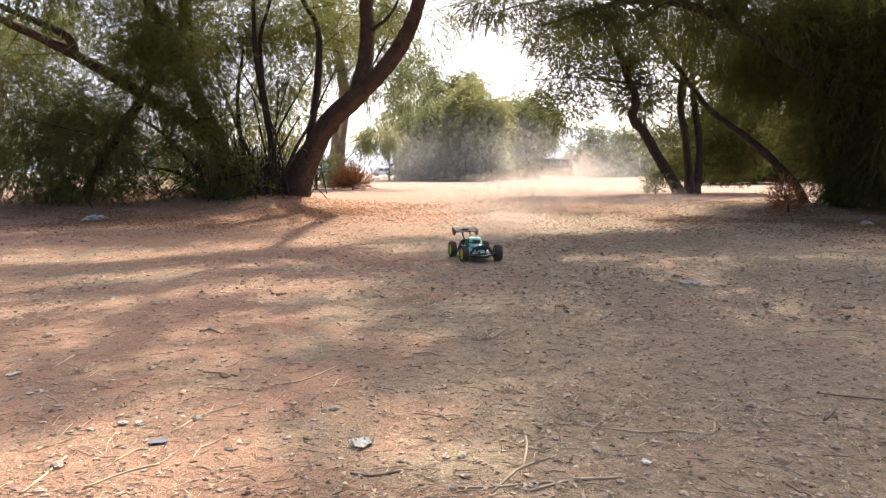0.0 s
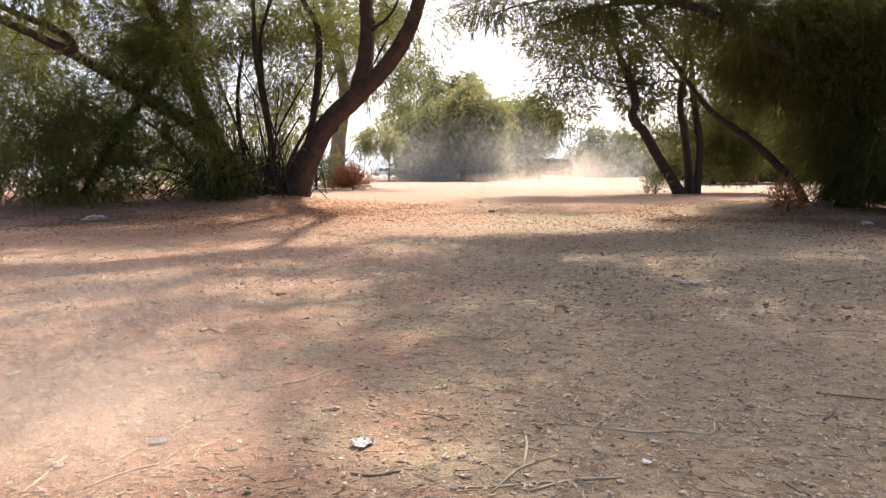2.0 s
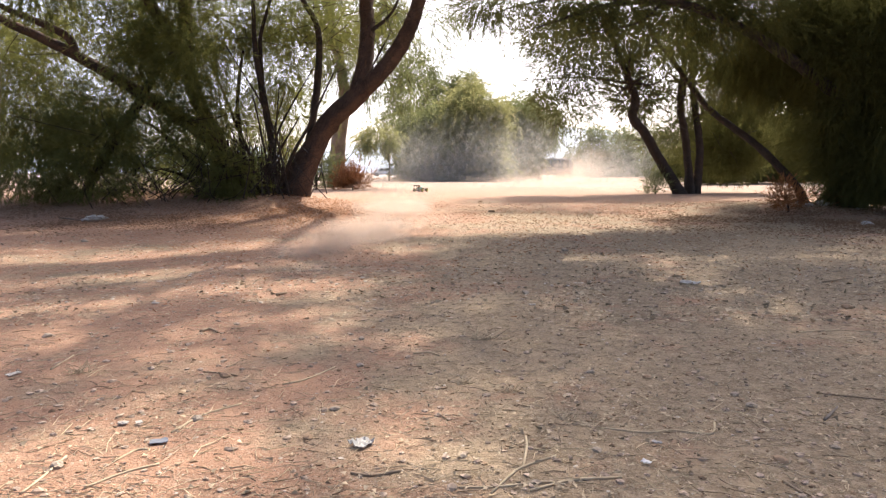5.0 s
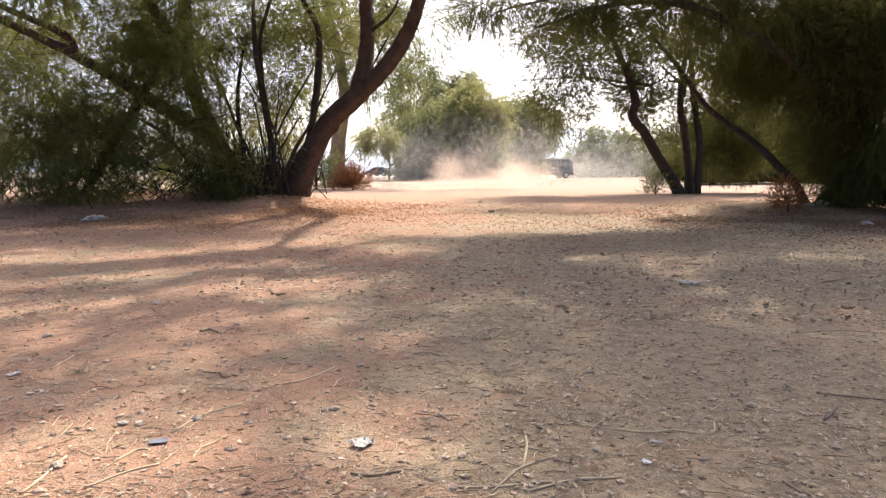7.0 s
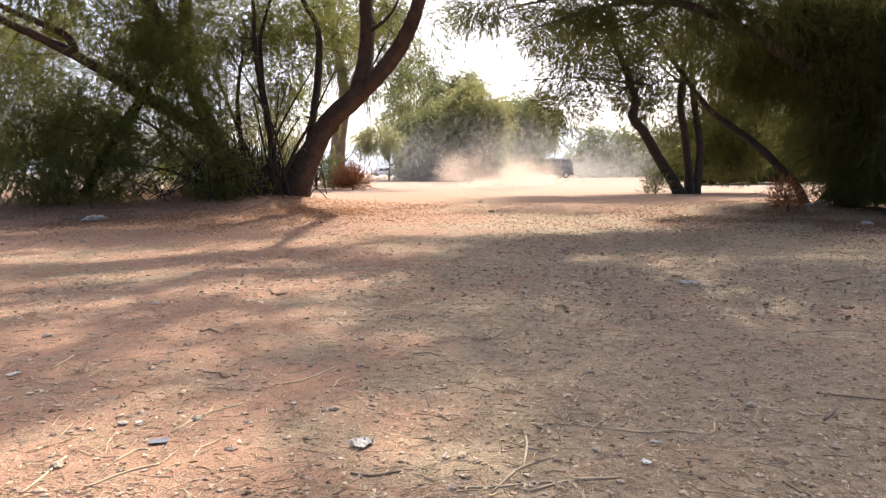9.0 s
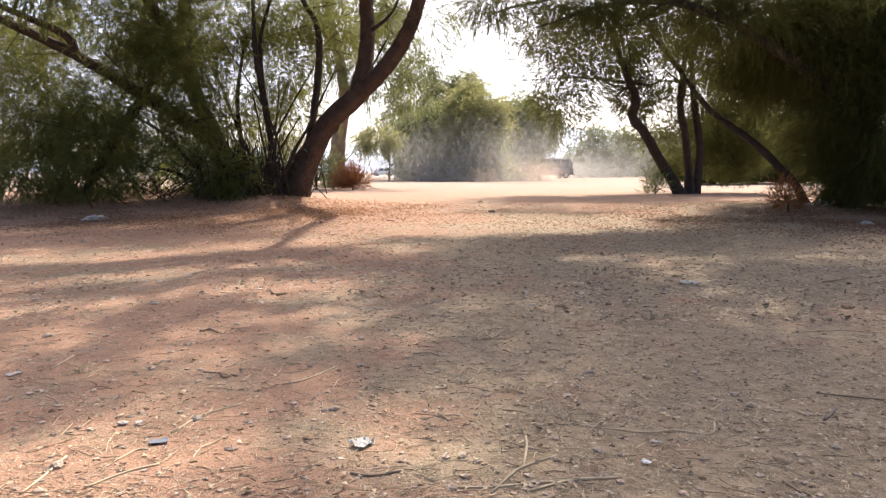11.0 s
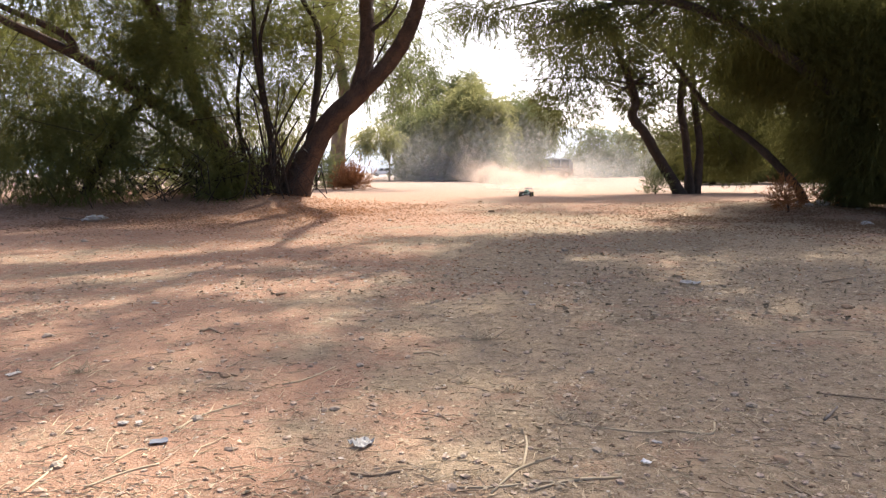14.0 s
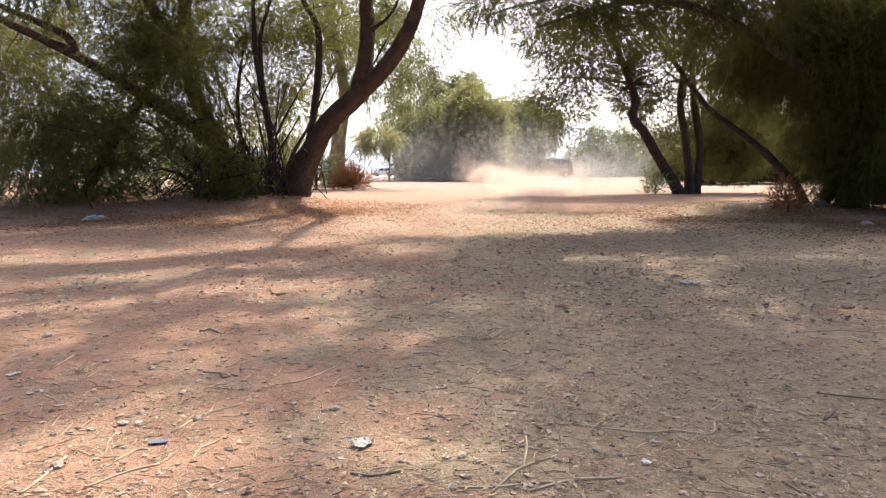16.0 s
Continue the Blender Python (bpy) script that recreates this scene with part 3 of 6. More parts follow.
def right_bush_tree():
    base = np.array((6.0, 11.3, 0.0))
    tree = thing("tree", "dense dark tamarisk hanging to the ground with an arching bough", "tree", tuple(base))

    def L(pts):
        return [(tuple(np.array(p) - base), r * 0.75) for p, r in pts]

    limb("trunk", L([((5.869, 11.5, 0.07), 0.10), ((5.668, 11.5, 0.408), 0.085), ((5.09, 11.6, 1.017), 0.075), ((4.392, 11.7, 1.548), 0.065), ((4.101, 11.8, 1.921), 0.055), ((3.717, 11.9, 2.478), 0.05), ((3.409, 12, 2.858), 0.02)]), BARK_DARK, tree, 10, 71)
    limb("trunk", L([((6.392, 11.2, -0.032), 0.3), ((6.44, 11.2, 0.633), 0.24), ((6.456, 11, 1.32), 0.2), ((6.612, 10.8, 2.303), 0.16), ((6.648, 10.6, 3.545), 0.1)]), BARK_DARK, tree, 12, 72)
    limb("bough", L([((6.47, 11, 1.363), 0.17), ((5.499, 10.4, 1.842), 0.12), ((4.478, 10, 2.342), 0.1), ((3.804, 9.8, 2.618), 0.085), ((3.086, 9.6, 2.793), 0.07), ((2.466, 9.5, 2.784), 0.05), ((1.862, 9.4, 2.662), 0.04), ((1.448, 9.3, 2.5), 0.022), ((1.161, 9.3, 2.416), 0.01)]), BARK_DARK, tree, 10, 73)
    limb("bough", L([((2.466, 9.5, 2.784), 0.035), ((1.713, 9.4, 2.831), 0.028), ((1.049, 9.3, 2.71), 0.02), ((0.683, 9.2, 2.59), 0.012), ((0.471, 9.2, 2.466), 0.006)]), BARK_DARK, tree, 7, 74)
    limb("bough", L([((2.936, 9.6, 2.85), 0.03), ((2.547, 9.5, 2.527), 0.02), ((2.013, 9.4, 2.4), 0.012), ((1.65, 9.4, 2.294), 0.006)]), BARK_DARK, tree, 7, 75)
    # two boughs added to carry the unseen canopy overhead
    limb("bough", L([((6.648, 10.6, 3.545), 0.1), ((6.4, 9.8, 5.2), 0.08), ((5.2, 9.0, 5.7), 0.06), ((3.6, 7.6, 5.9), 0.03), ((2.6, 6.2, 5.9), 0.01)]), BARK_DARK, tree, 8, 76)
    limb("bough", L([((6.4, 9.8, 5.2), 0.06), ((5.0, 11.4, 6.0), 0.05), ((4.2, 13.2, 6.3), 0.035), ((3.6, 16.0, 6.2), 0.015)]), BARK_DARK, tree, 8, 77)
    rng = np.random.default_rng(13)
    parts = [
        ([((5.633, 10.4, 2.318), (0.95, 0.9, 0.75), 1.0), ((5.08, 10.8, 2.631), (0.7, 0.8, 0.6), 0.7), ((6.2, 10.2, 1.562), (0.55, 0.8, 0.8), 0.8), ((5.85, 10.8, 1.6), (0.45, 0.6, 0.5), 0.6), ((6.134, 10.2, 2.671), (0.8, 0.9, 0.6), 1.0), ((5.45, 11.6, 2.2), (0.6, 0.6, 0.5), 0.35), ((6.149, 11.4, 2.917), (0.9, 0.6, 0.6), 1.2), ((6.842, 11.6, 2.254), (0.7, 0.6, 0.7), 1.0), ((5.7, 12.6, 2.4), (0.9, 0.5, 0.6), 0.8), ((6.9, 12.8, 1.5), (0.9, 0.5, 0.9), 1.0)], 16500),
        ([((6.25, 10.9, 0.95), (0.5, 0.7, 0.5), 1.0), ((6.5, 10.6, 0.65), (0.5, 0.7, 0.4), 0.9), ((6.45, 11.2, 0.45), (0.55, 0.5, 0.25), 0.7), ((7.0, 11.4, 0.7), (0.5, 0.5, 0.5), 0.6)], 3000),
        ([((4.312, 10.2, 2.747), (0.8, 0.7, 0.35), 1.0), ((3.455, 9.8, 2.81), (0.7, 0.6, 0.25), 0.6), ((4.662, 11.6, 2.43), (0.6, 0.5, 0.5), 0.9), ((4.106, 11.6, 2.782), (0.6, 0.5, 0.4), 0.4)], 2000),
        ([((1.644, 9.4, 2.648), (0.55, 0.4, 0.14), 1.0), ((0.834, 9.3, 2.71), (0.45, 0.4, 0.12), 0.8), ((2.299, 9.4, 2.613), (0.4, 0.4, 0.12), 0.6), ((2.005, 9.4, 2.754), (0.6, 0.4, 0.12), 0.7), ((0.469, 9.2, 2.659), (0.25, 0.4, 0.14), 0.6)], 850),
        # unseen canopy added out over the open ground to shade it
        ([((2.9, 6.6, 5.6), (1.4, 1.2, 0.5), 0.9), ((5.0, 6.6, 5.7), (1.4, 1.4, 0.5), 0.9), ((2.5, 6.9, 5.6), (0.75, 1.4, 0.45), 0.9), ((3.8, 6.1, 5.6), (1.2, 1.0, 0.45), 0.7), ((2.4, 8.8, 5.6), (0.9, 1.5, 0.5), 0.9), ((3.4, 8.6, 5.7), (1.5, 1.5, 0.55), 1.0), ((5.6, 8.8, 5.8), (1.5, 1.6, 0.6), 1.0), ((4.2, 10.4, 6.0), (1.7, 1.1, 0.5), 0.9), ((4.3, 12.2, 6.2), (1.5, 0.8, 0.45), 1.5), ((3.1, 11.8, 6.1), (0.9, 0.5, 0.35), 1.7), ((3.4, 16.4, 6.0), (1.2, 0.7, 0.35), 0.5), ((6.4, 14.3, 5.9), (1.6, 1.2, 0.4), 1.3), ((4.4, 9.3, 5.8), (0.9, 0.6, 0.4), 0.9), ((7.4, 10, 6.0), (1.4, 2.2, 0.8), 0.7)], 9800),
        ([((5.599, 10.2, 3.659), (1.9, 1.6, 0.9), 1.0), ((3.868, 9.8, 3.755), (1.6, 1.5, 0.8), 0.9), ((7.111, 10, 2.479), (1.0, 1.4, 1.4), 1.0), ((7.697, 10.4, 0.793), (0.9, 1.2, 0.8), 0.8)], 6400),
    ]
    made = []
    for blobs, n in parts:
        # the unseen canopy has wider leaves, to block more sun
        tri = sprays(rng, [((np.array(c) - base), r, w) for c, r, w in blobs], n, 17, 0.36, 0.11, 0.017 if blobs[0][0][2] > 4.5 else 0.008, 0.55, 52, 0.16, 0.15)
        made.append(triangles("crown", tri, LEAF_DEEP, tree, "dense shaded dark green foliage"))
    return made


def round_tree(name, label, at, trunks, blobs, n, leaves, spray, leaf, width, material, bark, seed, droop=0.5, clumps=30, tight=0.16, shell=0.45):
    """A tree or shrub with given trunks and foliage masses, given in world metres."""
    base = np.array(at, float)
    tree = thing(name, label, "shrub" if "shrub" in name or "bush" in name else "tree", at)
    rng = np.random.default_rng(seed)
    for i, t in enumerate(trunks):
        limb("trunk", [(tuple(np.array(p) - base), r) for p, r in t], bark, tree, 9, seed + i)
    tri = sprays(rng, [(np.array(c) - base, r, w) for c, r, w in blobs], n, leaves, spray, leaf, width, droop, clumps, tight, shell)
    triangles("crown", tri, material, tree)
    return tree


left_crowns = left_tree()
right_crowns = right_tree()
bush_crowns = right_bush_tree()

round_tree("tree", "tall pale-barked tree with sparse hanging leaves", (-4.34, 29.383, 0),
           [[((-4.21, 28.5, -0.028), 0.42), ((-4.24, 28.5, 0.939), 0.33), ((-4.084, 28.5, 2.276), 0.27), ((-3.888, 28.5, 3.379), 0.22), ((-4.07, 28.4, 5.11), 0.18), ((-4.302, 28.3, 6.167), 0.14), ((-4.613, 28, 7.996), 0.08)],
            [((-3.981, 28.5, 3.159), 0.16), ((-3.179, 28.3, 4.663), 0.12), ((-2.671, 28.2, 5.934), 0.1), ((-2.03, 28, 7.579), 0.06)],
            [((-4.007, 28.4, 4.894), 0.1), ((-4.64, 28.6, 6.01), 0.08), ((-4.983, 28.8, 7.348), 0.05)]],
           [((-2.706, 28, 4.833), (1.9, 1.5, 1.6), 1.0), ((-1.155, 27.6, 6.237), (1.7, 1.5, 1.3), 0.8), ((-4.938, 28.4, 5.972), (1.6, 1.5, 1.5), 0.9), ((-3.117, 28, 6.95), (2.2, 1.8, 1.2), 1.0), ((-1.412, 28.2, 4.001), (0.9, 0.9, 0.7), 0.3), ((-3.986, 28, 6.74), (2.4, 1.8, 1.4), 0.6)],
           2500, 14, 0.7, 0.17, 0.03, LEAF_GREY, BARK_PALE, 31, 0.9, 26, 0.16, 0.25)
# the shrub masses across the clearing
round_tree("bush", "large dense yellow-green tamarisk bush across the clearing", (1.6, 51, 0),
           [[((1.2, 51.2, -0.1), 0.22), ((1.0, 51.2, 1.6), 0.16), ((0.4, 51, 3.4), 0.08)], [((2.2, 51, -0.1), 0.2), ((2.8, 51, 1.8), 0.13), ((3.2, 51, 3.6), 0.07)]],
           [((2.593, 50, 4.525), (1.9, 1.8, 1.5), 1.2), ((1.419, 50, 2.971), (2.2, 1.9, 1.7), 1.2), ((2.61, 50, 1.406), (1.6, 1.6, 1.2), 1.1), ((1.808, 49.6, 0.619), (2.0, 1.5, 0.6), 0.8), ((1.837, 51, 6.179), (1.2, 1.4, 1.2), 0.5)],
           11000, 14, 0.8, 0.2, 0.045, LEAF_GOLD, BARK_DARK, 32, 0.8, 44, 0.22, 0.0)
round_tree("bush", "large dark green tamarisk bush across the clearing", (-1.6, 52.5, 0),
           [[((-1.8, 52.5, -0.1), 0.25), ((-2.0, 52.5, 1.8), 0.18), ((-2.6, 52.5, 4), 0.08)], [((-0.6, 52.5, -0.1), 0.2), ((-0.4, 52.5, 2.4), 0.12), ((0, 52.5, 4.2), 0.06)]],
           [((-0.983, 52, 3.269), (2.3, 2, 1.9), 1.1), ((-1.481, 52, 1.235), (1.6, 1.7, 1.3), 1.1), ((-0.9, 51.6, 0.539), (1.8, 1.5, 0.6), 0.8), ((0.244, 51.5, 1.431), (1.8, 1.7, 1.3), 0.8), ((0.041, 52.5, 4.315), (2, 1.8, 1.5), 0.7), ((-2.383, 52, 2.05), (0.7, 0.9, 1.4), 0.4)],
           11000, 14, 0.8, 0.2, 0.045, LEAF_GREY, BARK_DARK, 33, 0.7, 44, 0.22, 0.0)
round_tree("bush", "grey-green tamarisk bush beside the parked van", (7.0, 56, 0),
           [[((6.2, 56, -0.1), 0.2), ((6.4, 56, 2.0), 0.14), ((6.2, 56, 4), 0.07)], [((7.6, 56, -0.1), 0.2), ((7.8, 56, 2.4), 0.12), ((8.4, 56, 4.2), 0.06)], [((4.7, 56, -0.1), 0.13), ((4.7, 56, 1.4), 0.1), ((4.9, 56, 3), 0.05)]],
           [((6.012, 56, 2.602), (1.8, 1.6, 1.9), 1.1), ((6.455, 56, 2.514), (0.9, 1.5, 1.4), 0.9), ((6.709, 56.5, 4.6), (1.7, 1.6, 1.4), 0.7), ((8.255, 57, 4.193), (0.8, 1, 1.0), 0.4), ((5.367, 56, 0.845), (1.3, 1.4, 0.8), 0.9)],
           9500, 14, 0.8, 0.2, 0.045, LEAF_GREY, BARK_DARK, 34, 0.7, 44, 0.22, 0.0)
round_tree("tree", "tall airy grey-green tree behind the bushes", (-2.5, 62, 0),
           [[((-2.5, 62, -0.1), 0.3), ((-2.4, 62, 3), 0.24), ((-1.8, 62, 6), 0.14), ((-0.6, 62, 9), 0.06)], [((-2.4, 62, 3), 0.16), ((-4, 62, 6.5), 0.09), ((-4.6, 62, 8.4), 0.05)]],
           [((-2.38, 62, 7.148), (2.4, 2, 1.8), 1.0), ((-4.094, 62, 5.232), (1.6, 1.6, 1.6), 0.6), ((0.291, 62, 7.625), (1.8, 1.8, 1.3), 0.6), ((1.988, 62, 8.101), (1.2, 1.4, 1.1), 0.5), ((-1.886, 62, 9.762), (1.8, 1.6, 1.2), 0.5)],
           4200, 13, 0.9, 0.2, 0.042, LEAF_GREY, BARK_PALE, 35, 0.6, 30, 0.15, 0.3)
round_tree("tree", "small tree with a hanging yellow-green crown", (-3.62, 48, 0),
           [[((-3.62, 48, -0.1), 0.06), ((-3.62, 48, 1.4), 0.05), ((-3.9, 48, 2.6), 0.05)]],
           [((-4.388, 48, 3.062), (1.5, 1.0, 0.45), 1.0), ((-3.485, 48, 2.463), (0.5, 0.7, 0.5), 0.6), ((-5.263, 48, 2.613), (0.6, 0.6, 0.4), 0.5), ((-4.382, 48, 3.66), (0.8, 0.6, 0.4), 0.5)],
           750, 13, 0.7, 0.2, 0.04, LEAF_GOLD, BARK_PALE, 36, 0.9, 16, 0.2, 0.3)
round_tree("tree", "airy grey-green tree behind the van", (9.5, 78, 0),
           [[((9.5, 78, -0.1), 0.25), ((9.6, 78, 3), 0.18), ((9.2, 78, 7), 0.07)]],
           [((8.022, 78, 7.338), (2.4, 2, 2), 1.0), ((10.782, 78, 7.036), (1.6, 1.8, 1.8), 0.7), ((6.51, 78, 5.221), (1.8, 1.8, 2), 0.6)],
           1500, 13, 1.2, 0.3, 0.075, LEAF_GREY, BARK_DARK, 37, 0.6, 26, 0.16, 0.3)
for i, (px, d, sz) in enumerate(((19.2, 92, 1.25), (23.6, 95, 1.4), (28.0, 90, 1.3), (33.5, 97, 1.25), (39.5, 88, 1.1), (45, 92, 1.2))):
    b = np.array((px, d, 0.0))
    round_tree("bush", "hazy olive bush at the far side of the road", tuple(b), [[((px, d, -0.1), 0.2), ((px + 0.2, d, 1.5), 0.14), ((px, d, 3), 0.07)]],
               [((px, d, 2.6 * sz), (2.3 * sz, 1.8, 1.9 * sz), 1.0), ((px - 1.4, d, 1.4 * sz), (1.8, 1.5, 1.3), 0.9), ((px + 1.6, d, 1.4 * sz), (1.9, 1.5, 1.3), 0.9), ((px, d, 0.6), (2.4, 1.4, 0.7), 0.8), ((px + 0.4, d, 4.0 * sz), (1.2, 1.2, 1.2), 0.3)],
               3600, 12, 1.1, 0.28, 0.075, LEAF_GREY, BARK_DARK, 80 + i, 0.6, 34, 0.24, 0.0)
for i, (px, d, sz) in enumerate(((13.6, 36, 0.8), (16.6, 38, 1.0), (20.2, 40, 1.1))):
    round_tree("bush", "green tamarisk bush behind the slender trunks", (px, d, 0), [[((px, d, -0.1), 0.15), ((px + 0.2, d, 1.2), 0.1), ((px, d, 2.2), 0.05)]],
               [((px, d, 1.9 * sz), (1.6 * sz, 1.4, 1.5 * sz), 1.0), ((px - 1.0, d, 1.0), (1.2, 1.1, 0.9), 0.7), ((px + 1.1, d, 1.1), (1.3, 1.1, 0.9), 0.7), ((px + 0.2, d, 3.4 * sz), (1.2, 1.2, 1.2), 0.6)],
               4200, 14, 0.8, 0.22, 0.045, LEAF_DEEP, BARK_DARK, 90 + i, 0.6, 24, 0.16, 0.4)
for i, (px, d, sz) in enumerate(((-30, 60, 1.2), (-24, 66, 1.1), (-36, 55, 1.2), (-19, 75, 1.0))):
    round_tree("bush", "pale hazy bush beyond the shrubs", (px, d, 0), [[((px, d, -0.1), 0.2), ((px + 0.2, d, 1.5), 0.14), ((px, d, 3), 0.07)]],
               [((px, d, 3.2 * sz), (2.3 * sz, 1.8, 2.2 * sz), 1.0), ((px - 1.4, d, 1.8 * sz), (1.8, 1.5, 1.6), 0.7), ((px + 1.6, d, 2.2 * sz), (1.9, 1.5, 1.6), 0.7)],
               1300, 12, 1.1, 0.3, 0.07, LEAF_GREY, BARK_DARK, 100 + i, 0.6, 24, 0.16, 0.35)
# low shrubs and dry brush at the feet of the trees
round_tree("dry_shrub", "rust-coloured dry brush at the foot of the pale trunk", (-3.011, 23.684, 0), [[((-3.011, 23.684, 0), 0.03), ((-3.072, 24.2, 0.351), 0.02)]],
           [((-2.971, 24, 0.277), (0.42, 0.4, 0.26), 1.0), ((-3.354, 24, 0.163), (0.3, 0.3, 0.15), 0.4)], 620, 12, 0.34, 0.14, 0.014, LEAF_DRY, BARK_DARK, 121, -0.6, 16, 0.3, 0.0)
round_tree("dry_shrub", "rust-coloured dry brush under the dense tree", (5.092, 10.454, 0), [[((5.092, 10.454, 0), 0.02), ((5.155, 10.6, 0.144), 0.012)]],
           [((5.02, 10.5, 0.198), (0.14, 0.2, 0.17), 1.0), ((5.25, 10.8, 0.13), (0.16, 0.2, 0.12), 0.5), ((6.15, 11.3, 0.15), (0.2, 0.2, 0.14), 0.6)], 420, 12, 0.16, 0.07, 0.007, LEAF_DRY, BARK_DARK, 122, -0.5, 18, 0.25, 0.0)
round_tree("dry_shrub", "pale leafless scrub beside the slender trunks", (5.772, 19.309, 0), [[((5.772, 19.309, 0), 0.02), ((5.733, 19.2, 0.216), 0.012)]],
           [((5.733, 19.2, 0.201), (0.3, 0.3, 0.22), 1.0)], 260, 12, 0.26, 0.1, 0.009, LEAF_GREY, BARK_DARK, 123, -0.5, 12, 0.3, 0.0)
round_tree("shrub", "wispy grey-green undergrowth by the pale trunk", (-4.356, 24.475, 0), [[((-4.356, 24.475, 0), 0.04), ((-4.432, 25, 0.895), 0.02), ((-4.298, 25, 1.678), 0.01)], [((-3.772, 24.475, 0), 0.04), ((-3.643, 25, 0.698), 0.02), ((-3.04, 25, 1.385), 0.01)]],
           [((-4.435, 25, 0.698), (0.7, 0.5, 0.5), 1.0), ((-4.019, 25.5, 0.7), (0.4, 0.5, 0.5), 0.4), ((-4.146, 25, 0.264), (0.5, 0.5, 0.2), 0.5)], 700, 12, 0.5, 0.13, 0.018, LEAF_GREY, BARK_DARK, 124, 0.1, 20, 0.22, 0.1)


# needle litter in a dark brown that stands in for shade under the boughs
NEEDLE_SHADE = leaf_mat("shade-darkened needles", (0.16, 0.095, 0.06), (0.27, 0.165, 0.10), (0.2, 0.12, 0.07), 0.2)


def needle_litter(at, size, n, seed, material, lo, hi, label):
    """A low drift of fallen tamarisk needles and short twiglets."""
    rng = np.random.default_rng(seed)
    p = rng.normal(size=(n, 3)) * np.array((size[0], size[1], 0.0)) * 0.5
    keep = np.array([noise.noise(Vector((x * 1.1, y * 1.1, seed))) for x, y, _ in p]) > rng.normal(-0.1, 0.25, n)
    p = p[keep]
    n = len(p)
    p[:, 2] = 0.008 + np.abs(rng.normal(size=n)) * 0.018
    dr = unit(rng.normal(size=(n, 3)) * (1, 1, 0.25))
    sd = unit(np.cross(dr, rng.normal(size=(n, 3)))) * hi * 0.09
    p[:, 2] += [lumps(x + at[0], y + at[1]) for x, y, _ in p]
    tri = np.stack([p - sd, p + sd, p + dr * (lo + (hi - lo) * rng.random((n, 1)))], axis=1)
    ob = triangles("needle_litter", tri, material)
    ob.matrix_basis = pose(at[0], at[1], 0)
    tagged(ob, label, "leaf litter", kind="stuff")


RUST = "drift of fallen rust-coloured tamarisk needles on soil"
BROWN = "mat of dry tamarisk needles darkened for shade under the boughs"
needle_litter((-2.0, 11.4), (2.2, 2.2), 9000, 5, LEAF_DRY, 0.015, 0.05, RUST)
needle_litter((1.5, 10.5), (5.0, 2.4), 9000, 8, LEAF_DRY, 0.01, 0.028, RUST)
needle_litter((-0.43, 6.4), (3.4, 3.0), 5000, 7, LEAF_DRY, 0.012, 0.035, RUST)
# two mats that darken the ground beneath the trees as shade would
needle_litter((5.4, 9.2), (3.4, 3.0), 42000, 6, NEEDLE_SHADE, 0.012, 0.042, BROWN)
needle_litter((-4.6, 10.6), (4.6, 2.2), 36000, 10, NEEDLE_SHADE, 0.012, 0.042, BROWN)


# ---- loose litter on the soil ----
ICO = []


def ico():
    if not ICO:
        bm = bmesh.new()
        bmesh.ops.create_icosphere(bm, subdivisions=1, radius=1)
        ICO.append((np.array([v.co[:] for v in bm.verts]), np.array([[v.index for v in f.verts] for f in bm.faces])))
        bm.free()
    return ICO[0]


def spread(rng, n, near=0.9, far=15.0, power=1.0):
    """Points on the ground, thicker near at hand."""
    y = near * (far / near) ** (rng.random(n) ** power)
    x = (rng.random(n) * 2 - 1) * (0.72 * y + 0.3)
    return x, y


def stones_stuff(name, label, n, lo, hi, material, seed, flat=0.6, near=0.9, far=15.0):
    rng = np.random.default_rng(seed)
    V, Fc = ico()
    x, y = spread(rng, n, near, far)
    s = lo + (hi - lo) * rng.random(n) ** 3.0
    s *= 0.8 + 0.06 * np.minimum(y, 8)
    v = V[None] * (1 + rng.normal(0, 0.2, (n, len(V), 1))) * (s[:, None, None] * np.stack([0.7 + 0.8 * rng.random(n), 0.7 + 0.6 * rng.random(n), flat * (0.6 + 0.6 * rng.random(n))], 1)[:, None])
    a = rng.random(n) * 6.283
    ca, sa = np.cos(a)[:, None], np.sin(a)[:, None]
    v = np.stack([v[..., 0] * ca - v[..., 1] * sa, v[..., 0] * sa + v[..., 1] * ca, v[..., 2]], -1)
    z = np.array([lumps(px, py) for px, py in zip(x, y)])
    v += np.stack([x, y, z + s * flat * 0.25], 1)[:, None]
    ob = triangles(name, v[:, Fc].reshape(-1, 3, 3), material)
    tagged(ob, label, "gravel", kind="stuff")


def weld(ob):
    """Join the loose corners, so that each piece is one island."""
    bm = bmesh.new()
    bm.from_mesh(ob.data)
    bmesh.ops.remove_doubles(bm, verts=bm.verts, dist=1e-6)
    bm.to_mesh(ob.data)
    bm.free()


stones_stuff("pebbles", "small grey-brown pebbles scattered on dry soil", 6500, 0.0025, 0.013, PEBBLE, 201)
stones_stuff("clods", "small dark crumbs of earth and bark", 3600, 0.002, 0.010, CLOD, 202, 0.55)
stones_stuff("chips", "pale bits of broken shell and stone", 1800, 0.0015, 0.007, CHIP, 203, 0.35)


stones_stuff("chips", "pale flakes scattered over the sunlit soil", 3000, 0.003, 0.013, CHIP, 204, 0.3, 3.5, 14)
stones_stuff("pebbles", "flat pale pebbles and bark chips on the soil", 2600, 0.003, 0.016, PEBBLE, 206, 0.3, 3.0, 14)
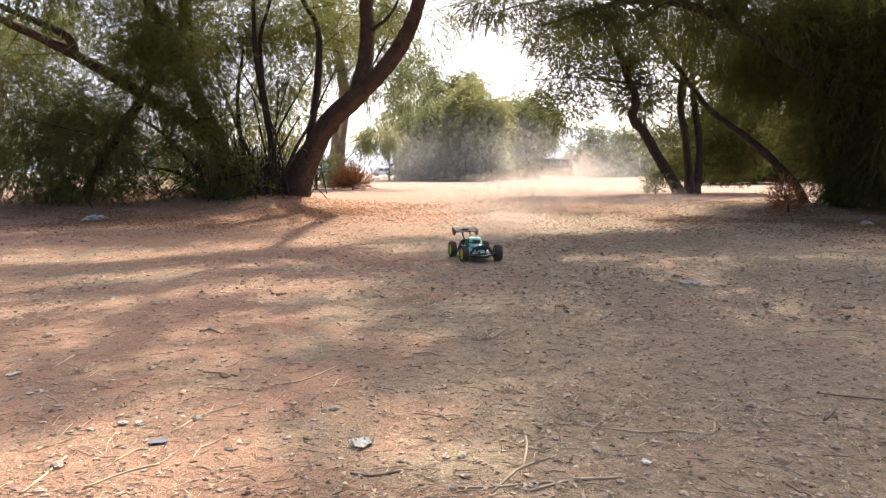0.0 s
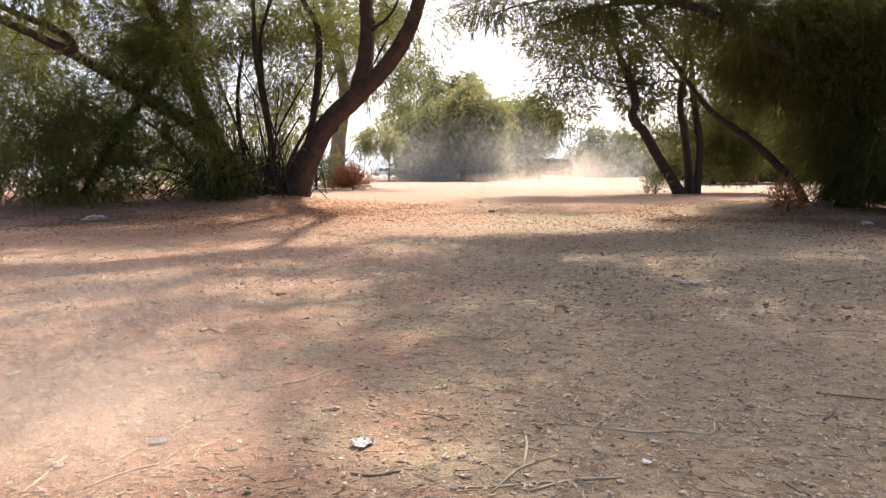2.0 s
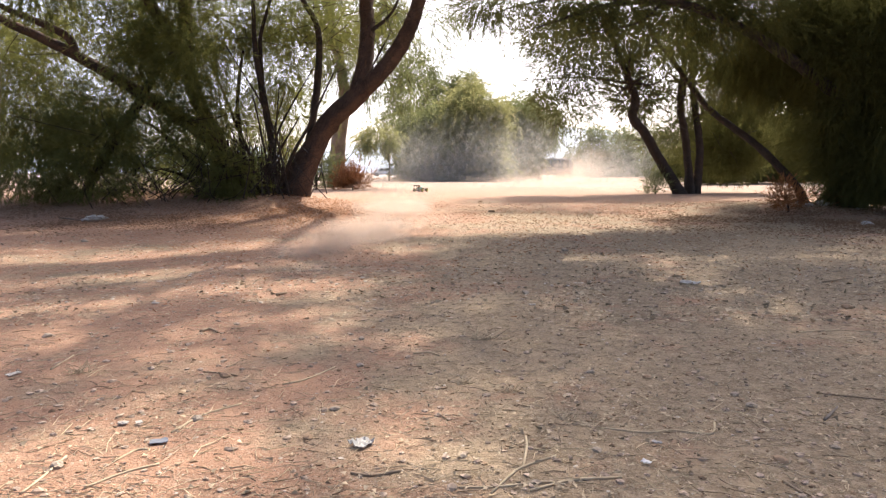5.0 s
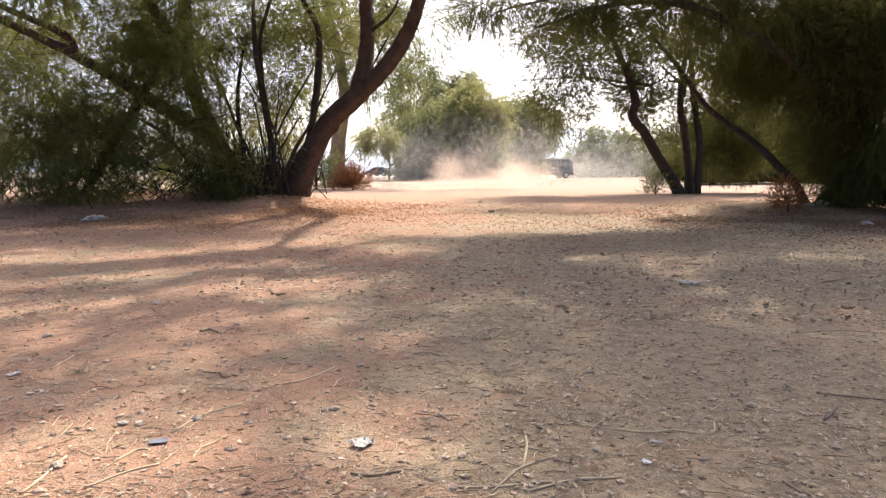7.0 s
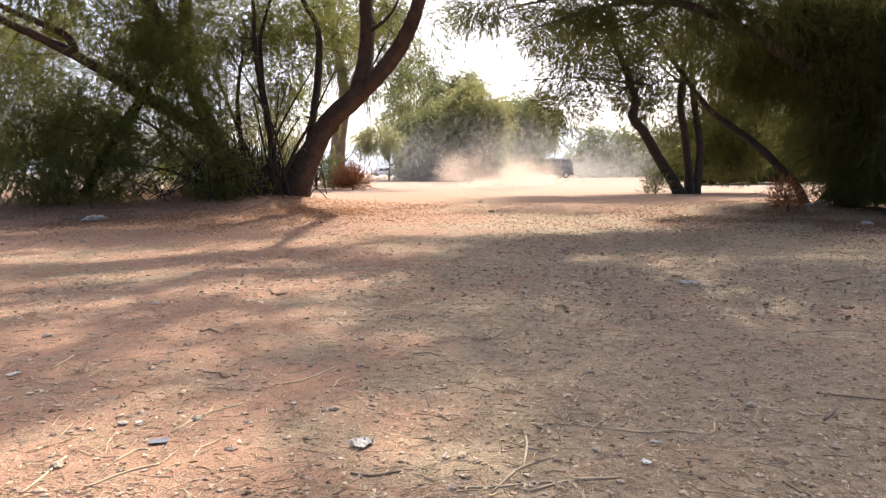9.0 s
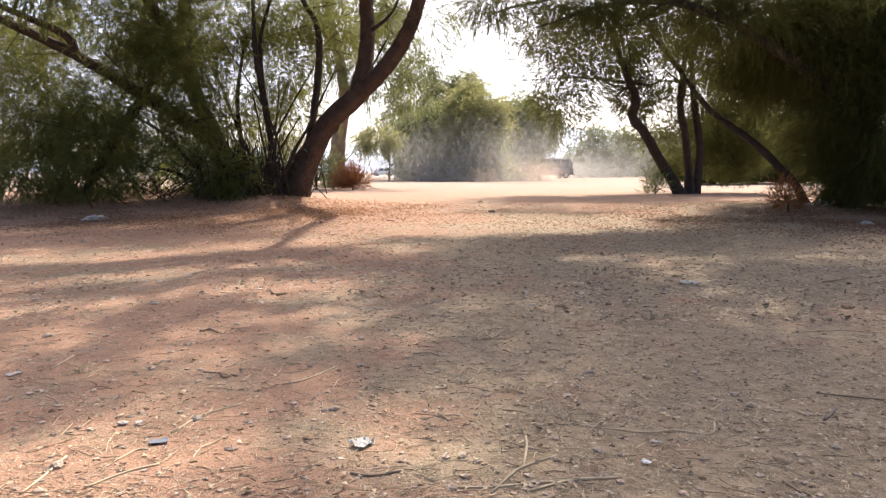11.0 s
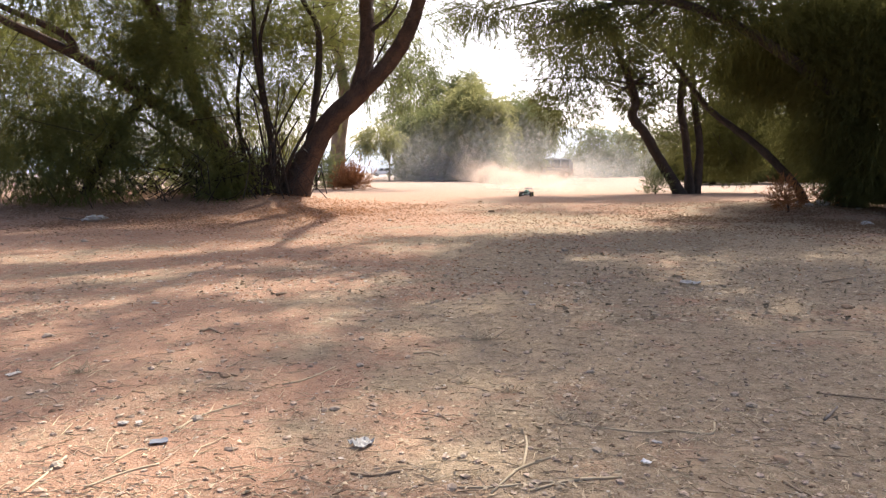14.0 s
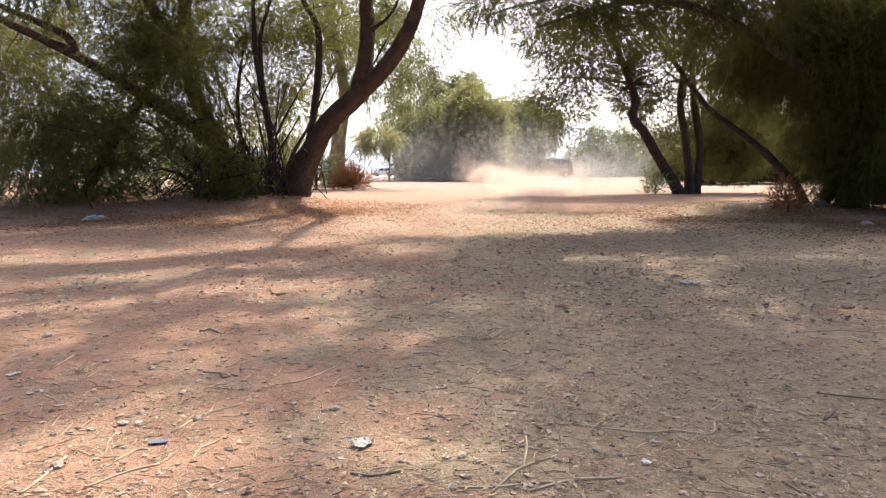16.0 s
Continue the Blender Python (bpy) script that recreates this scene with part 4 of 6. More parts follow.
stones_stuff("clods", "dark crumbs of earth over the sunlit soil", 1700, 0.003, 0.014, CLOD, 205, 0.4, 3.5, 14)


def straw_stuff(name, label, n, lo, hi, r, material, seed):
    rng = np.random.default_rng(seed)
    x, y = spread(rng, n, 0.9, 12)
    st, en = [], []
    for i in range(n):
        a, l = rng.random() * 6.283, lo + (hi - lo) * rng.random() ** 2.2
        z = lumps(x[i], y[i]) + r
        st.append((x[i], y[i], z))
        en.append((x[i] + l * math.cos(a), y[i] + l * math.sin(a), z + abs(rng.normal(0, 0.07)) * l))
    ob = twig_set(name, rng, st, en, r, material)
    tagged(ob, label, "litter", kind="stuff")


straw_stuff("straw_litter", "dry straw-coloured stalks lying on the soil", 9500, 0.015, 0.10, 0.0012, STRAW, 211)
straw_stuff("twig_litter", "short dark dead twigs lying on the soil", 2000, 0.012, 0.09, 0.0016, TWIG, 212)


def leaf_flakes(n, seed, near, far, lo, hi):
    """Curled dry leaves, bark flakes and chaff; thickest in drifts."""
    rng = np.random.default_rng(seed)
    x, y = spread(rng, n * 2, near, far)
    keep = np.array([noise.noise(Vector((px * 1.6, py * 1.1, seed))) + 0.25 * min(max(px, -1.0), 1.0) for px, py in zip(x, y)]) > rng.normal(0, 0.28, n * 2)
    x, y = x[keep], y[keep]
    n = len(x)
    p = np.stack([x, y, np.array([lumps(px, py) for px, py in zip(x, y)]) + 0.004 + 0.006 * rng.random(n)], 1)
    dr = unit(rng.normal(size=(n, 3)) * (1, 1, 0.12))
    sd = unit(np.cross(dr, rng.normal(size=(n, 3)) * (0.2, 0.2, 1)))
    l = (lo + (hi - lo) * rng.random(n) ** 2.5)[:, None]
    wide = (0.15 + 0.3 * rng.random(n))[:, None]
    ob = triangles("leaf_flakes", np.stack([p - sd * l * wide, p + sd * l * wide, p + dr * l], 1), FLAKE)
    tagged(ob, "dry brown and grey leaf flakes on the soil", "leaf litter", kind="stuff")


FLAKE = mat("dry leaf flake", (0.41, 0.325, 0.22), 0.9, spots=(0.24, 0.185, 0.122), scale=6, fine=40, obj_random=0.5)
leaf_flakes(24000, 221, 0.9, 5, 0.004, 0.018)
leaf_flakes(18000, 222, 3.0, 14, 0.010, 0.036)


# single pieces that stand out
def rock(at, size, material, label, seed, flat=0.6, name="stone", category="stone", sub=2):
    rng = np.random.default_rng(seed)
    bm = bmesh.new()
    bmesh.ops.create_icosphere(bm, subdivisions=sub, radius=1)
    for v in bm.verts:
        k = 1 + (0.28 if name == "stone" else 0.6) * noise.noise(v.co * (1.3 if name == "stone" else 2.2) + Vector((seed, 0, 0))) + 0.1 * noise.noise(v.co * 3.5 + Vector((0, seed, 0)))
        v.co *= k * size
        v.co.z *= flat
        v.co.x *= 1.2
    ob = part(name, bm, material)
    ob.matrix_basis = pose(at[0], at[1], lumps(at[0], at[1]) + size * flat * 0.45, rng.normal(0, 6), rng.normal(0, 6), rng.random() * 360)
    return tagged(ob, label, category, "stones on the soil" if name == "stone" else "")


for i, (at, s) in enumerate([((0.75, 1.517, 0), 0.014), ((0.352, 1.562, 0), 0.010), ((-0.292, 1.856, 0), 0.012), ((-0.324, 1.645, 0), 0.012), ((-0.643, 1.794, 0), 0.014), ((0.919, 1.602, 0), 0.010), ((0.781, 2.202, 0), 0.011), ((0.045, 1.527, 0), 0.009), ((-0.841, 1.487, 0), 0.014),
                             ((-0.684, 2.177, 0), 0.016), ((-0.277, 2.309, 0), 0.013), ((-1.584, 2.785, 0), 0.018), ((0.642, 2.176, 0), 0.013), ((-0.317, 2.705, 0), 0.012), ((0.843, 1.993, 0), 0.012), ((0.34, 2.368, 0), 0.012), ((0.849, 1.894, 0), 0.013), ((0.475, 2.228, 0), 0.011),
                             ((1.943, 3.356, 0), 0.022), ((0.443, 3.755, 0), 0.02), ((1.008, 5.819, 0), 0.03), ((0.76, 11.091, 0), 0.045), ((-0.708, 9.436, 0), 0.035), ((-3.703, 7.292, 0), 0.03), ((0.74, 14.094, 0), 0.04)]):
    rock(at, s, STONE if i % 3 else CLOD, "small weathered grey stone on the dry soil" if i % 3 else "dark lump of earth on the dry soil", 300 + i)


def scrap(name, label, category, at, w, h, material, seed, crumple=0.3, lift=0.004):
    """A crumpled thin sheet with some thickness."""
    bm = bmesh.new()
    n = 7
    grid = [[bm.verts.new((w * (i / (n - 1) - 0.5) * (1 + 0.2 * noise.noise(Vector((seed, i * 0.8, j * 0.8)))), h * (j / (n - 1) - 0.5) * (1 + 0.2 * noise.noise(Vector((i * 0.7, seed, j)))),
                           crumple * w * abs(noise.noise(Vector((i * 0.9, j * 0.9, seed * 1.7)))))) for j in range(n)] for i in range(n)]
    for i in range(n - 1):
        for j in range(n - 1):
            bm.faces.new((grid[i][j], grid[i + 1][j], grid[i + 1][j + 1], grid[i][j + 1]))
    ext = bmesh.ops.extrude_face_region(bm, geom=bm.faces[:])
    for v in ext["geom"]:
        if isinstance(v, bmesh.types.BMVert):
            v.co.z += 0.002
    bmesh.ops.recalc_face_normals(bm, faces=bm.faces[:])
    ob = part(name, bm, material)
    ob.matrix_basis = pose(at[0], at[1], lumps(at[0], at[1]) + lift, 0, 0, seed * 47 % 360)
    return tagged(ob, label, category)


PAPER_WHITE = mat("clean white paper", (0.8, 0.79, 0.77), 0.8, spots=(0.7, 0.68, 0.65), scale=14, fine=60)
PAPER = mat("white paper", (0.50, 0.46, 0.41), 0.8, spots=(0.36, 0.32, 0.27), scale=14, fine=60)
PLASTIC_GREY = mat("grey plastic film", (0.45, 0.43, 0.4), 0.8, spots=(0.32, 0.3, 0.27), scale=30, fine=90)
PLASTIC_BLUE = mat("faded blue plastic", (0.19, 0.21, 0.25), 0.8, spots=(0.24, 0.25, 0.28), scale=20, fine=70)
WOOD = mat("weathered wood", (0.22, 0.18, 0.15), 0.85, spots=(0.12, 0.1, 0.085), scale=12, fine=70, bump=0.002)
scrap("paper_scrap", "small bright white paper scrap on the soil", "litter", (0.444, 1.491, 0), 0.020, 0.014, PAPER_WHITE, 3)
scrap("plastic_scrap", "crumpled grey plastic film half buried in soil", "litter", (-0.191, 1.602, 0), 0.046, 0.042, PLASTIC_GREY, 5, 0.35)
scrap("plastic_scrap", "flat shard of faded blue plastic on soil", "litter", (-0.674, 1.623, 0), 0.04, 0.026, PLASTIC_BLUE, 8, 0.12)
scrap("paper_scrap", "torn pale paper scrap lying on soil", "litter", (-0.819, 1.757, 0), 0.024, 0.017, PAPER, 4, 0.2)
scrap("paper_scrap", "flat pale paper scrap lying on litter", "litter", (-1.37, 2.206, 0), 0.045, 0.022, PAPER, 9, 0.12)
scrap("paper_scrap", "small torn paper scrap beside another", "litter", (-0.78, 1.761, 0), 0.022, 0.016, PAPER, 14, 0.2)
scrap("paper_scrap", "pale torn cardboard scrap on the dry soil", "litter", (1.442, 4.086, 0), 0.11, 0.06, PAPER, 11, 0.25)
scrap("paper_scrap", "small white scrap on the dry soil", "litter", (0.706, 3.963, 0), 0.03, 0.02, PAPER, 17, 0.2)
scrap("paper_scrap", "small white scrap on the dry soil", "litter", (-1.439, 3.495, 0), 0.04, 0.02, PAPER, 19, 0.2)
scrap("paper_scrap", "small white scrap on the dry soil", "litter", (0.435, 3.4, 0), 0.03, 0.02, PAPER, 23, 0.2)
scrap("plastic_scrap", "small grey plastic shard on the soil", "litter", (0.503, 1.61, 0), 0.022, 0.012, PLASTIC_GREY, 26, 0.2)
for k, (at, s) in enumerate([((-5.091, 10.223, 0), 0.09), ((-5.01, 10.36, 0), 0.075), ((5.992, 11.205, 0), 0.09), ((5.66, 10.992, 0), 0.06), ((5.183, 8.64, 0), 0.06), ((6.387, 11.55, 0), 0.05), ((6.313, 10.788, 0), 0.03), ((6.209, 12.414, 0), 0.06)]):
    rock(at, s, PAPER, "crumpled white plastic bag lying under the tree", 400 + k, 0.6, "plastic_bag", "litter", 3)


def stick(name, label, pts, r, material, seed):
    base = np.array(pts[0], float)
    v, f = limb_mesh([(tuple(np.array(p) - base + (0, 0, lumps(p[0], p[1]) + r)), r * k) for p, k in zip(pts, np.linspace(1, 0.6, len(pts)))], 6, 0.12, seed, 4)
    ob = mesh_ob(name, v, f, material, None, label, smooth=True)
    ob.matrix_basis = pose(*base)
    return tagged(ob, label, "twig")


stick("stick", "straight pale straw stalk on bare soil", [(-0.842, 1.352, 0), (-0.842, 1.43, 0), (-0.852, 1.543, 0)], 0.0017, STRAW, 1)
stick("stick", "long thin crooked dry stalk on soil", [(0.328, 1.745, 0), (0.423, 1.705, 0), (0.508, 1.682, 0), (0.568, 1.697, 0), (0.654, 1.674, 0), (0.693, 1.752, 0)], 0.0015, STRAW, 2)
stick("stick", "forked dry twig on the soil", [(0.096, 1.346, 0), (0.143, 1.425, 0), (0.172, 1.464, 0), (0.254, 1.527, 0)], 0.0020, STRAW, 3)
stick("stick", "forked dry twig on the soil", [(0.172, 1.464, 0), (0.193, 1.576, 0), (0.199, 1.645, 0)], 0.0014, STRAW, 4)
stick("stick", "pale dry twig lying across the soil", [(0.032, 1.376, 0), (0.109, 1.372, 0), (0.204, 1.393, 0), (0.248, 1.382, 0)], 0.0016, STRAW, 5)
stick("stick", "pale dry twig lying across the soil", [(0.175, 1.352, 0), (0.264, 1.402, 0), (0.373, 1.419, 0)], 0.0016, STRAW, 6)
stick("stick", "long dry stalk lying on the soil", [(1.097, 2.025, 0), (1.17, 1.993, 0), (1.256, 1.952, 0)], 0.0026, TWIG, 7)
stick("stick", "long thin dark stick on the soil", [(1.403, 2.806, 0), (1.609, 2.848, 0), (1.773, 2.784, 0)], 0.0019, STRAW, 8)
stick("stick", "short weathered flat piece of wood", [(0.993, 1.785, 0), (1.086, 1.894, 0)], 0.0046, WOOD, 9)
stick("stick", "dark stick lying in the soil", [(0.702, 1.402, 0), (0.713, 1.346, 0)], 0.0037, TWIG, 10)
stick("stick", "dry straw stalk on bare soil", [(-0.728, 1.505, 0), (-0.708, 1.576, 0), (-0.683, 1.582, 0)], 0.0016, STRAW, 11)
stick("stick", "dry straw stalk on bare soil", [(-0.726, 1.376, 0), (-0.678, 1.447, 0), (-0.621, 1.493, 0)], 0.0014, STRAW, 12)
stick("stick", "dry straw stalk on litter", [(-0.672, 1.697, 0), (-0.637, 1.825, 0), (-0.559, 1.912, 0)], 0.0016, STRAW, 13)
stick("stick", "dark dead twig on the soil", [(-0.772, 2.227, 0), (-0.702, 2.209, 0), (-0.649, 2.177, 0)], 0.0031, TWIG, 14)
stick("stick", "dark dead twig on the soil", [(-0.196, 1.447, 0), (-0.148, 1.436, 0), (-0.089, 1.458, 0)], 0.0031, TWIG, 15)
stick("stick", "pale split twig on the soil", [(-0.105, 2.476, 0), (-0.049, 2.491, 0), (-0.012, 2.444, 0)], 0.0037, STRAW, 16)
stick("stick", "dry straw stalk on litter", [(-0.484, 2.081, 0), (-0.425, 2.127, 0), (-0.358, 2.282, 0)], 0.0019, STRAW, 17)
stick("stick", "dry straw stalk on litter", [(-1.284, 2.267, 0), (-1.3, 2.44, 0)], 0.0019, STRAW, 18)
stick("stick", "dark chunk of bark on the soil", [(-0.986, 2.831, 0), (-0.962, 2.873, 0), (-0.908, 2.808, 0)], 0.0074, TWIG, 19)
stick("stick", "dark chunk of bark on the soil", [(-0.876, 3.686, 0), (-0.833, 3.738, 0)], 0.0087, TWIG, 20)
stick("stick", "dry stick by the shrubs", [(2.244, 4.15, 0), (2.532, 4.332, 0)], 0.0050, TWIG, 21)
stick("stick", "fallen pale branch under the shrubs", [(-5.649, 10.428, 0), (-4.944, 10.086, 0), (-4.673, 10.292, 0)], 0.011, BARK_PALE, 22)


def tuft(at, s, n, seed, label):
    rng = np.random.default_rng(seed)
    st, en = [], []
    for i in range(n):
        p = np.array((rng.normal(0, s * 0.35), rng.normal(0, s * 0.25), 0.002))
        st.append(p)
        en.append(p + np.array((rng.normal(0, s * 0.6), rng.normal(0, s * 0.5), abs(rng.normal(0, s * 0.45)))))
    ob = twig_set("dry_tuft", rng, st, en, 0.0014, STRAW, None, 0.3)
    ob.matrix_basis = pose(at[0], at[1], lumps(at[0], at[1]))
    tagged(ob, label, "dry plant")


tuft((-1.173, 2.23, 0), 0.05, 40, 31, "curled dry grass tuft on the soil")
tuft((0.155, 2.687, 0), 0.07, 50, 32, "flattened dry grass tuft on the soil")
tuft((0.062, 2.104, 0), 0.03, 24, 33, "small dry grass tuft on the soil")
tuft((0.2, 2.02, 0), 0.035, 24, 34, "small dry grass tuft on the soil")
tuft((0.317, 1.781, 0), 0.03, 20, 35, "small dry grass tuft on the soil")

# ---- the distance: road, vehicles, poles ----
ROAD = mat("pale dusty road", (0.52, 0.47, 0.42), 0.9, spots=(0.44, 0.39, 0.34), scale=0.3, fine=4)
road = mesh_ob("road", [(-400, 96, 0.03), (500, 96, 0.03), (500, 150, 0.03), (-400, 150, 0.03), (-400, 96, -0.1), (500, 96, -0.1), (500, 150, -0.1), (-400, 150, -0.1)],
               [(0, 1, 2, 3), (0, 4, 5, 1), (2, 6, 7, 3)], ROAD)
tagged(road, "pale sunlit dusty road beyond the clearing", "road", kind="structure")

GLASS = mat("dark car glass", (0.03, 0.035, 0.04), 0.08, spots=(0.05, 0.055, 0.06), scale=2, fine=10, spec=0.8)
RUBBER = mat("black rubber", (0.025, 0.024, 0.023), 0.85, spots=(0.10, 0.075, 0.055), scale=14, fine=60, amount=0.5)
CHROME = mat("wheel trim metal", (0.5, 0.5, 0.52), 0.35, metal=0.8, scale=6, fine=40)
LAMP_RED = mat("red lamp glass", (0.35, 0.02, 0.02), 0.2, scale=6, fine=30)
LAMP_CLEAR = mat("clear lamp glass", (0.6, 0.6, 0.6), 0.15, scale=6, fine=30)


def wheel_disc(bm, r, w, seg=18, inner=0.0):
    """A rounded tyre or disc round the x axis."""
    prof = [(inner, -w / 2), (r * 0.9, -w / 2), (r, -w / 3), (r, w / 3), (r * 0.9, w / 2), (inner, w / 2)]
    rings = [[bm.verts.new((x, q * math.cos(2 * math.pi * k / seg), q * math.sin(2 * math.pi * k / seg))) for k in range(seg)] for q, x in prof]
    for a, b in zip(rings, rings[1:] + ([rings[0]] if inner else [])):
        for k in range(seg):
            bm.faces.new((a[k], a[(k + 1) % seg], b[(k + 1) % seg], b[k]))
    bmesh.ops.recalc_face_normals(bm, faces=bm.faces[:])


def loft(sections):
    """A closed hull over sections (y, half width low, half width high, z low, z shoulder, z high)."""
    bm = bmesh.new()
    rings = []
    for y, a, b, z0, z1, z2 in sections:
        rings.append([bm.verts.new(p) for p in ((-a * 0.92, y, z0), (-a, y, (z0 + z1) / 2), (-a * 0.96, y, z1), (-b, y, z2), (0, y, z2 + 0.06 * (z2 - z1)), (b, y, z2), (a * 0.96, y, z1), (a, y, (z0 + z1) / 2), (a * 0.92, y, z0))])
    for p, q in zip(rings, rings[1:]):
        for k in range(9):
            bm.faces.new((p[k], p[(k + 1) % 9], q[(k + 1) % 9], q[k]))
    bm.faces.new(rings[0])
    bm.faces.new(rings[-1][::-1])
    bmesh.ops.recalc_face_normals(bm, faces=bm.faces[:])
    return bm


def box_bm(x0, y0, z0, x1, y1, z1, bevel=0.0):
    bm = bmesh.new()
    bmesh.ops.create_cube(bm, size=1, matrix=Matrix.Translation(((x0 + x1) / 2, (y0 + y1) / 2, (z0 + z1) / 2)) @ Matrix.Diagonal((x1 - x0, y1 - y0, z1 - z0, 1)))
    if bevel:
        bmesh.ops.bevel(bm, geom=bm.edges[:], offset=bevel, segments=2, affect="EDGES", profile=0.6)
    return bm


def vehicle(name, label, category, m, paint, length, width, height, van=False):
    car = thing(name, label, category)
    car.matrix_basis = m
    L, W, Hh = length / 2, width / 2, height
    if van:
        sec = [(-L, W * 0.88, W * 0.72, 0.4, 0.95, 1.2), (-L + 0.12, W * 0.97, W * 0.76, 0.34, 1.02, Hh * 0.8), (-L + 0.35, W, W * 0.8, 0.3, 1.05, Hh * 0.95), (-L + 0.8, W, W * 0.84, 0.3, 1.05, Hh), (L - 2.0, W, W * 0.85, 0.3, 1.05, Hh), (L - 1.25, W, W * 0.84, 0.3, 1.05, Hh * 0.97), (L - 0.65, W, W * 0.85, 0.3, 0.98, 1.12), (L - 0.1, W * 0.93, W * 0.8, 0.32, 0.75, 0.9), (L, W * 0.85, W * 0.7, 0.38, 0.6, 0.7)]
    else:
        sec = [(-L, W * 0.85, W * 0.7, 0.35, 0.75, 0.85), (-L + 0.2, W * 0.97, W * 0.75, 0.28, 0.88, 1.0), (-L + 0.95, W, W * 0.72, 0.26, 0.92, Hh * 0.97), (-0.1, W, W * 0.74, 0.26, 0.9, Hh), (0.45, W, W * 0.72, 0.26, 0.88, Hh * 0.95), (1.2, W, W * 0.8, 0.26, 0.82, 0.93), (L - 0.25, W * 0.95, W * 0.75, 0.28, 0.62, 0.74), (L, W * 0.82, W * 0.6, 0.34, 0.52, 0.58)]
    part("body", loft(sec), paint, car, smooth=False)
    zt, zb = Hh * 0.92, (1.08 if van else 0.93)
    spans = [(-L + 0.5, -L + 1.35), (-L + 1.45, -0.1 + 0.2), (0.2, L - 1.35)] if van else [(-L + 0.75, -0.25), (-0.15, 0.75)]
    for s in (-1, 1):
        for a, b in spans:
            bm = bmesh.new()
            vs = [(s * (W * 0.97 + 0.012), a, zb), (s * (W * 0.97 + 0.012), b, zb), (s * (W * 0.86 if van else W * 0.765), b - (0.35 if b > 0.4 else 0.04), zt), (s * (W * 0.86 if van else W * 0.765), a + (0.2 if not van and a < -0.5 else 0.03), zt)]
            outer = [bm.verts.new((x + s * 0.012, y, z)) for x, y, z in vs]
            inner = [bm.verts.new((x - s * 0.03, y, z)) for x, y, z in vs]
            bm.faces.new(outer), bm.faces.new(inner[::-1])
            for k in range(4):
                bm.faces.new((outer[k], inner[k], inner[(k + 1) % 4], outer[(k + 1) % 4]))
            bmesh.ops.recalc_face_normals(bm, faces=bm.faces[:])
            part("window", bm, GLASS, car)
    part("rear_window", box_bm(-W * 0.7, -L + 0.0 if van else -L + 0.28, zb + 0.08, W * 0.7, -L + 0.14 if van else -L + 0.55, (1.58 if van else zt - 0.08), 0.01), GLASS, car)
    for s in (-1, 1):
        part("tail_lamp", box_bm(s * W * 0.72, -L - 0.02, 0.72, s * W * 0.9, -L + 0.05, 0.98, 0.01) if s > 0 else box_bm(-W * 0.9, -L - 0.02, 0.72, -W * 0.72, -L + 0.05, 0.98, 0.01), LAMP_RED, car)
        part("headlight", box_bm(min(s * W * 0.5, s * W * 0.8), L - 0.12, 0.56, max(s * W * 0.5, s * W * 0.8), L - 0.0, 0.7, 0.02), LAMP_CLEAR, car)
    r = 0.34 if van else 0.31
    for s in (-1, 1):
        for y in (-L + 0.85, L - 0.85):
            bm = bmesh.new()
            wheel_disc(bm, r, 0.22, 18)
            w = part("wheel", bm, RUBBER, car, smooth=False)
            w.matrix_basis = pose(s * (W - 0.08), y, r)
            bm = bmesh.new()
            wheel_disc(bm, r * 0.62, 0.235, 14)
            part("rim", bm, CHROME, w)
    part("bumper", box_bm(-W * 0.92, -L - 0.06, 0.36, W * 0.92, -L + 0.05, 0.55, 0.03), RUBBER, car)
    return car


PAINT_DARK = mat("dark blue-grey car paint", (0.10, 0.125, 0.15), 0.3, spots=(0.13, 0.14, 0.15), scale=1.5, fine=10, spec=0.6)
PAINT_WHITE = mat("white car paint", (0.78, 0.79, 0.8), 0.3, spots=(0.7, 0.69, 0.66), scale=1.5, fine=10, spec=0.6)
PAINT_GREY = mat("dark grey car paint", (0.06, 0.065, 0.07), 0.3, spots=(0.09, 0.09, 0.09), scale=1.5, fine=10, spec=0.6)
vehicle("van", "dark blue-grey van parked at the edge of the clearing", "van", pose(11.0, 74, 0, 0, 0, 103), PAINT_DARK, 4.7, 1.85, 2.05, van=True)
vehicle("car", "white hatchback parked beyond the clearing", "car", pose(-10.2, 122, 0, 0, 0, 86), PAINT_WHITE, 4.0, 1.7, 1.45)
vehicle("car", "pale car parked behind the shrubs", "car", pose(-7.2, 123, 0, 0, 0, 94), PAINT_WHITE, 3.9, 1.7, 1.45)
passing_car = vehicle("car", "dark grey hatchback driving along the road", "car", pose(-4, 112, 0, 0, 0, 90), PAINT_GREY, 4.0, 1.7, 1.45)

POLE = mat("grey pole", (0.35, 0.33, 0.31), 0.8, spots=(0.25, 0.23, 0.21), scale=1.0, fine=10)


def pole(at, h, r, label):
    p = thing("utility_pole", label, "pole", at)
    limb("shaft", [((0, 0, -0.2), r), ((0, 0, h * 0.5), r * 0.85), ((0, 0, h), r * 0.65)], POLE, p, 8, 5, rough=0.01)
    part("crossarm", box_bm(-0.7, -0.06, h - 0.55, 0.7, 0.06, h - 0.42, 0.01), POLE, p)
    for s in (-0.6, 0, 0.6):
        bm = bmesh.new()
        bmesh.ops.create_cone(bm, cap_ends=True, segments=8, radius1=0.06, radius2=0.04, depth=0.2, matrix=Matrix.Translation((s, 0, h - 0.32)))
        part("insulator", bm, POLE, p)


pole((24.0, 125, 0), 8.6, 0.16, "slim grey wooden utility pole beside the road")
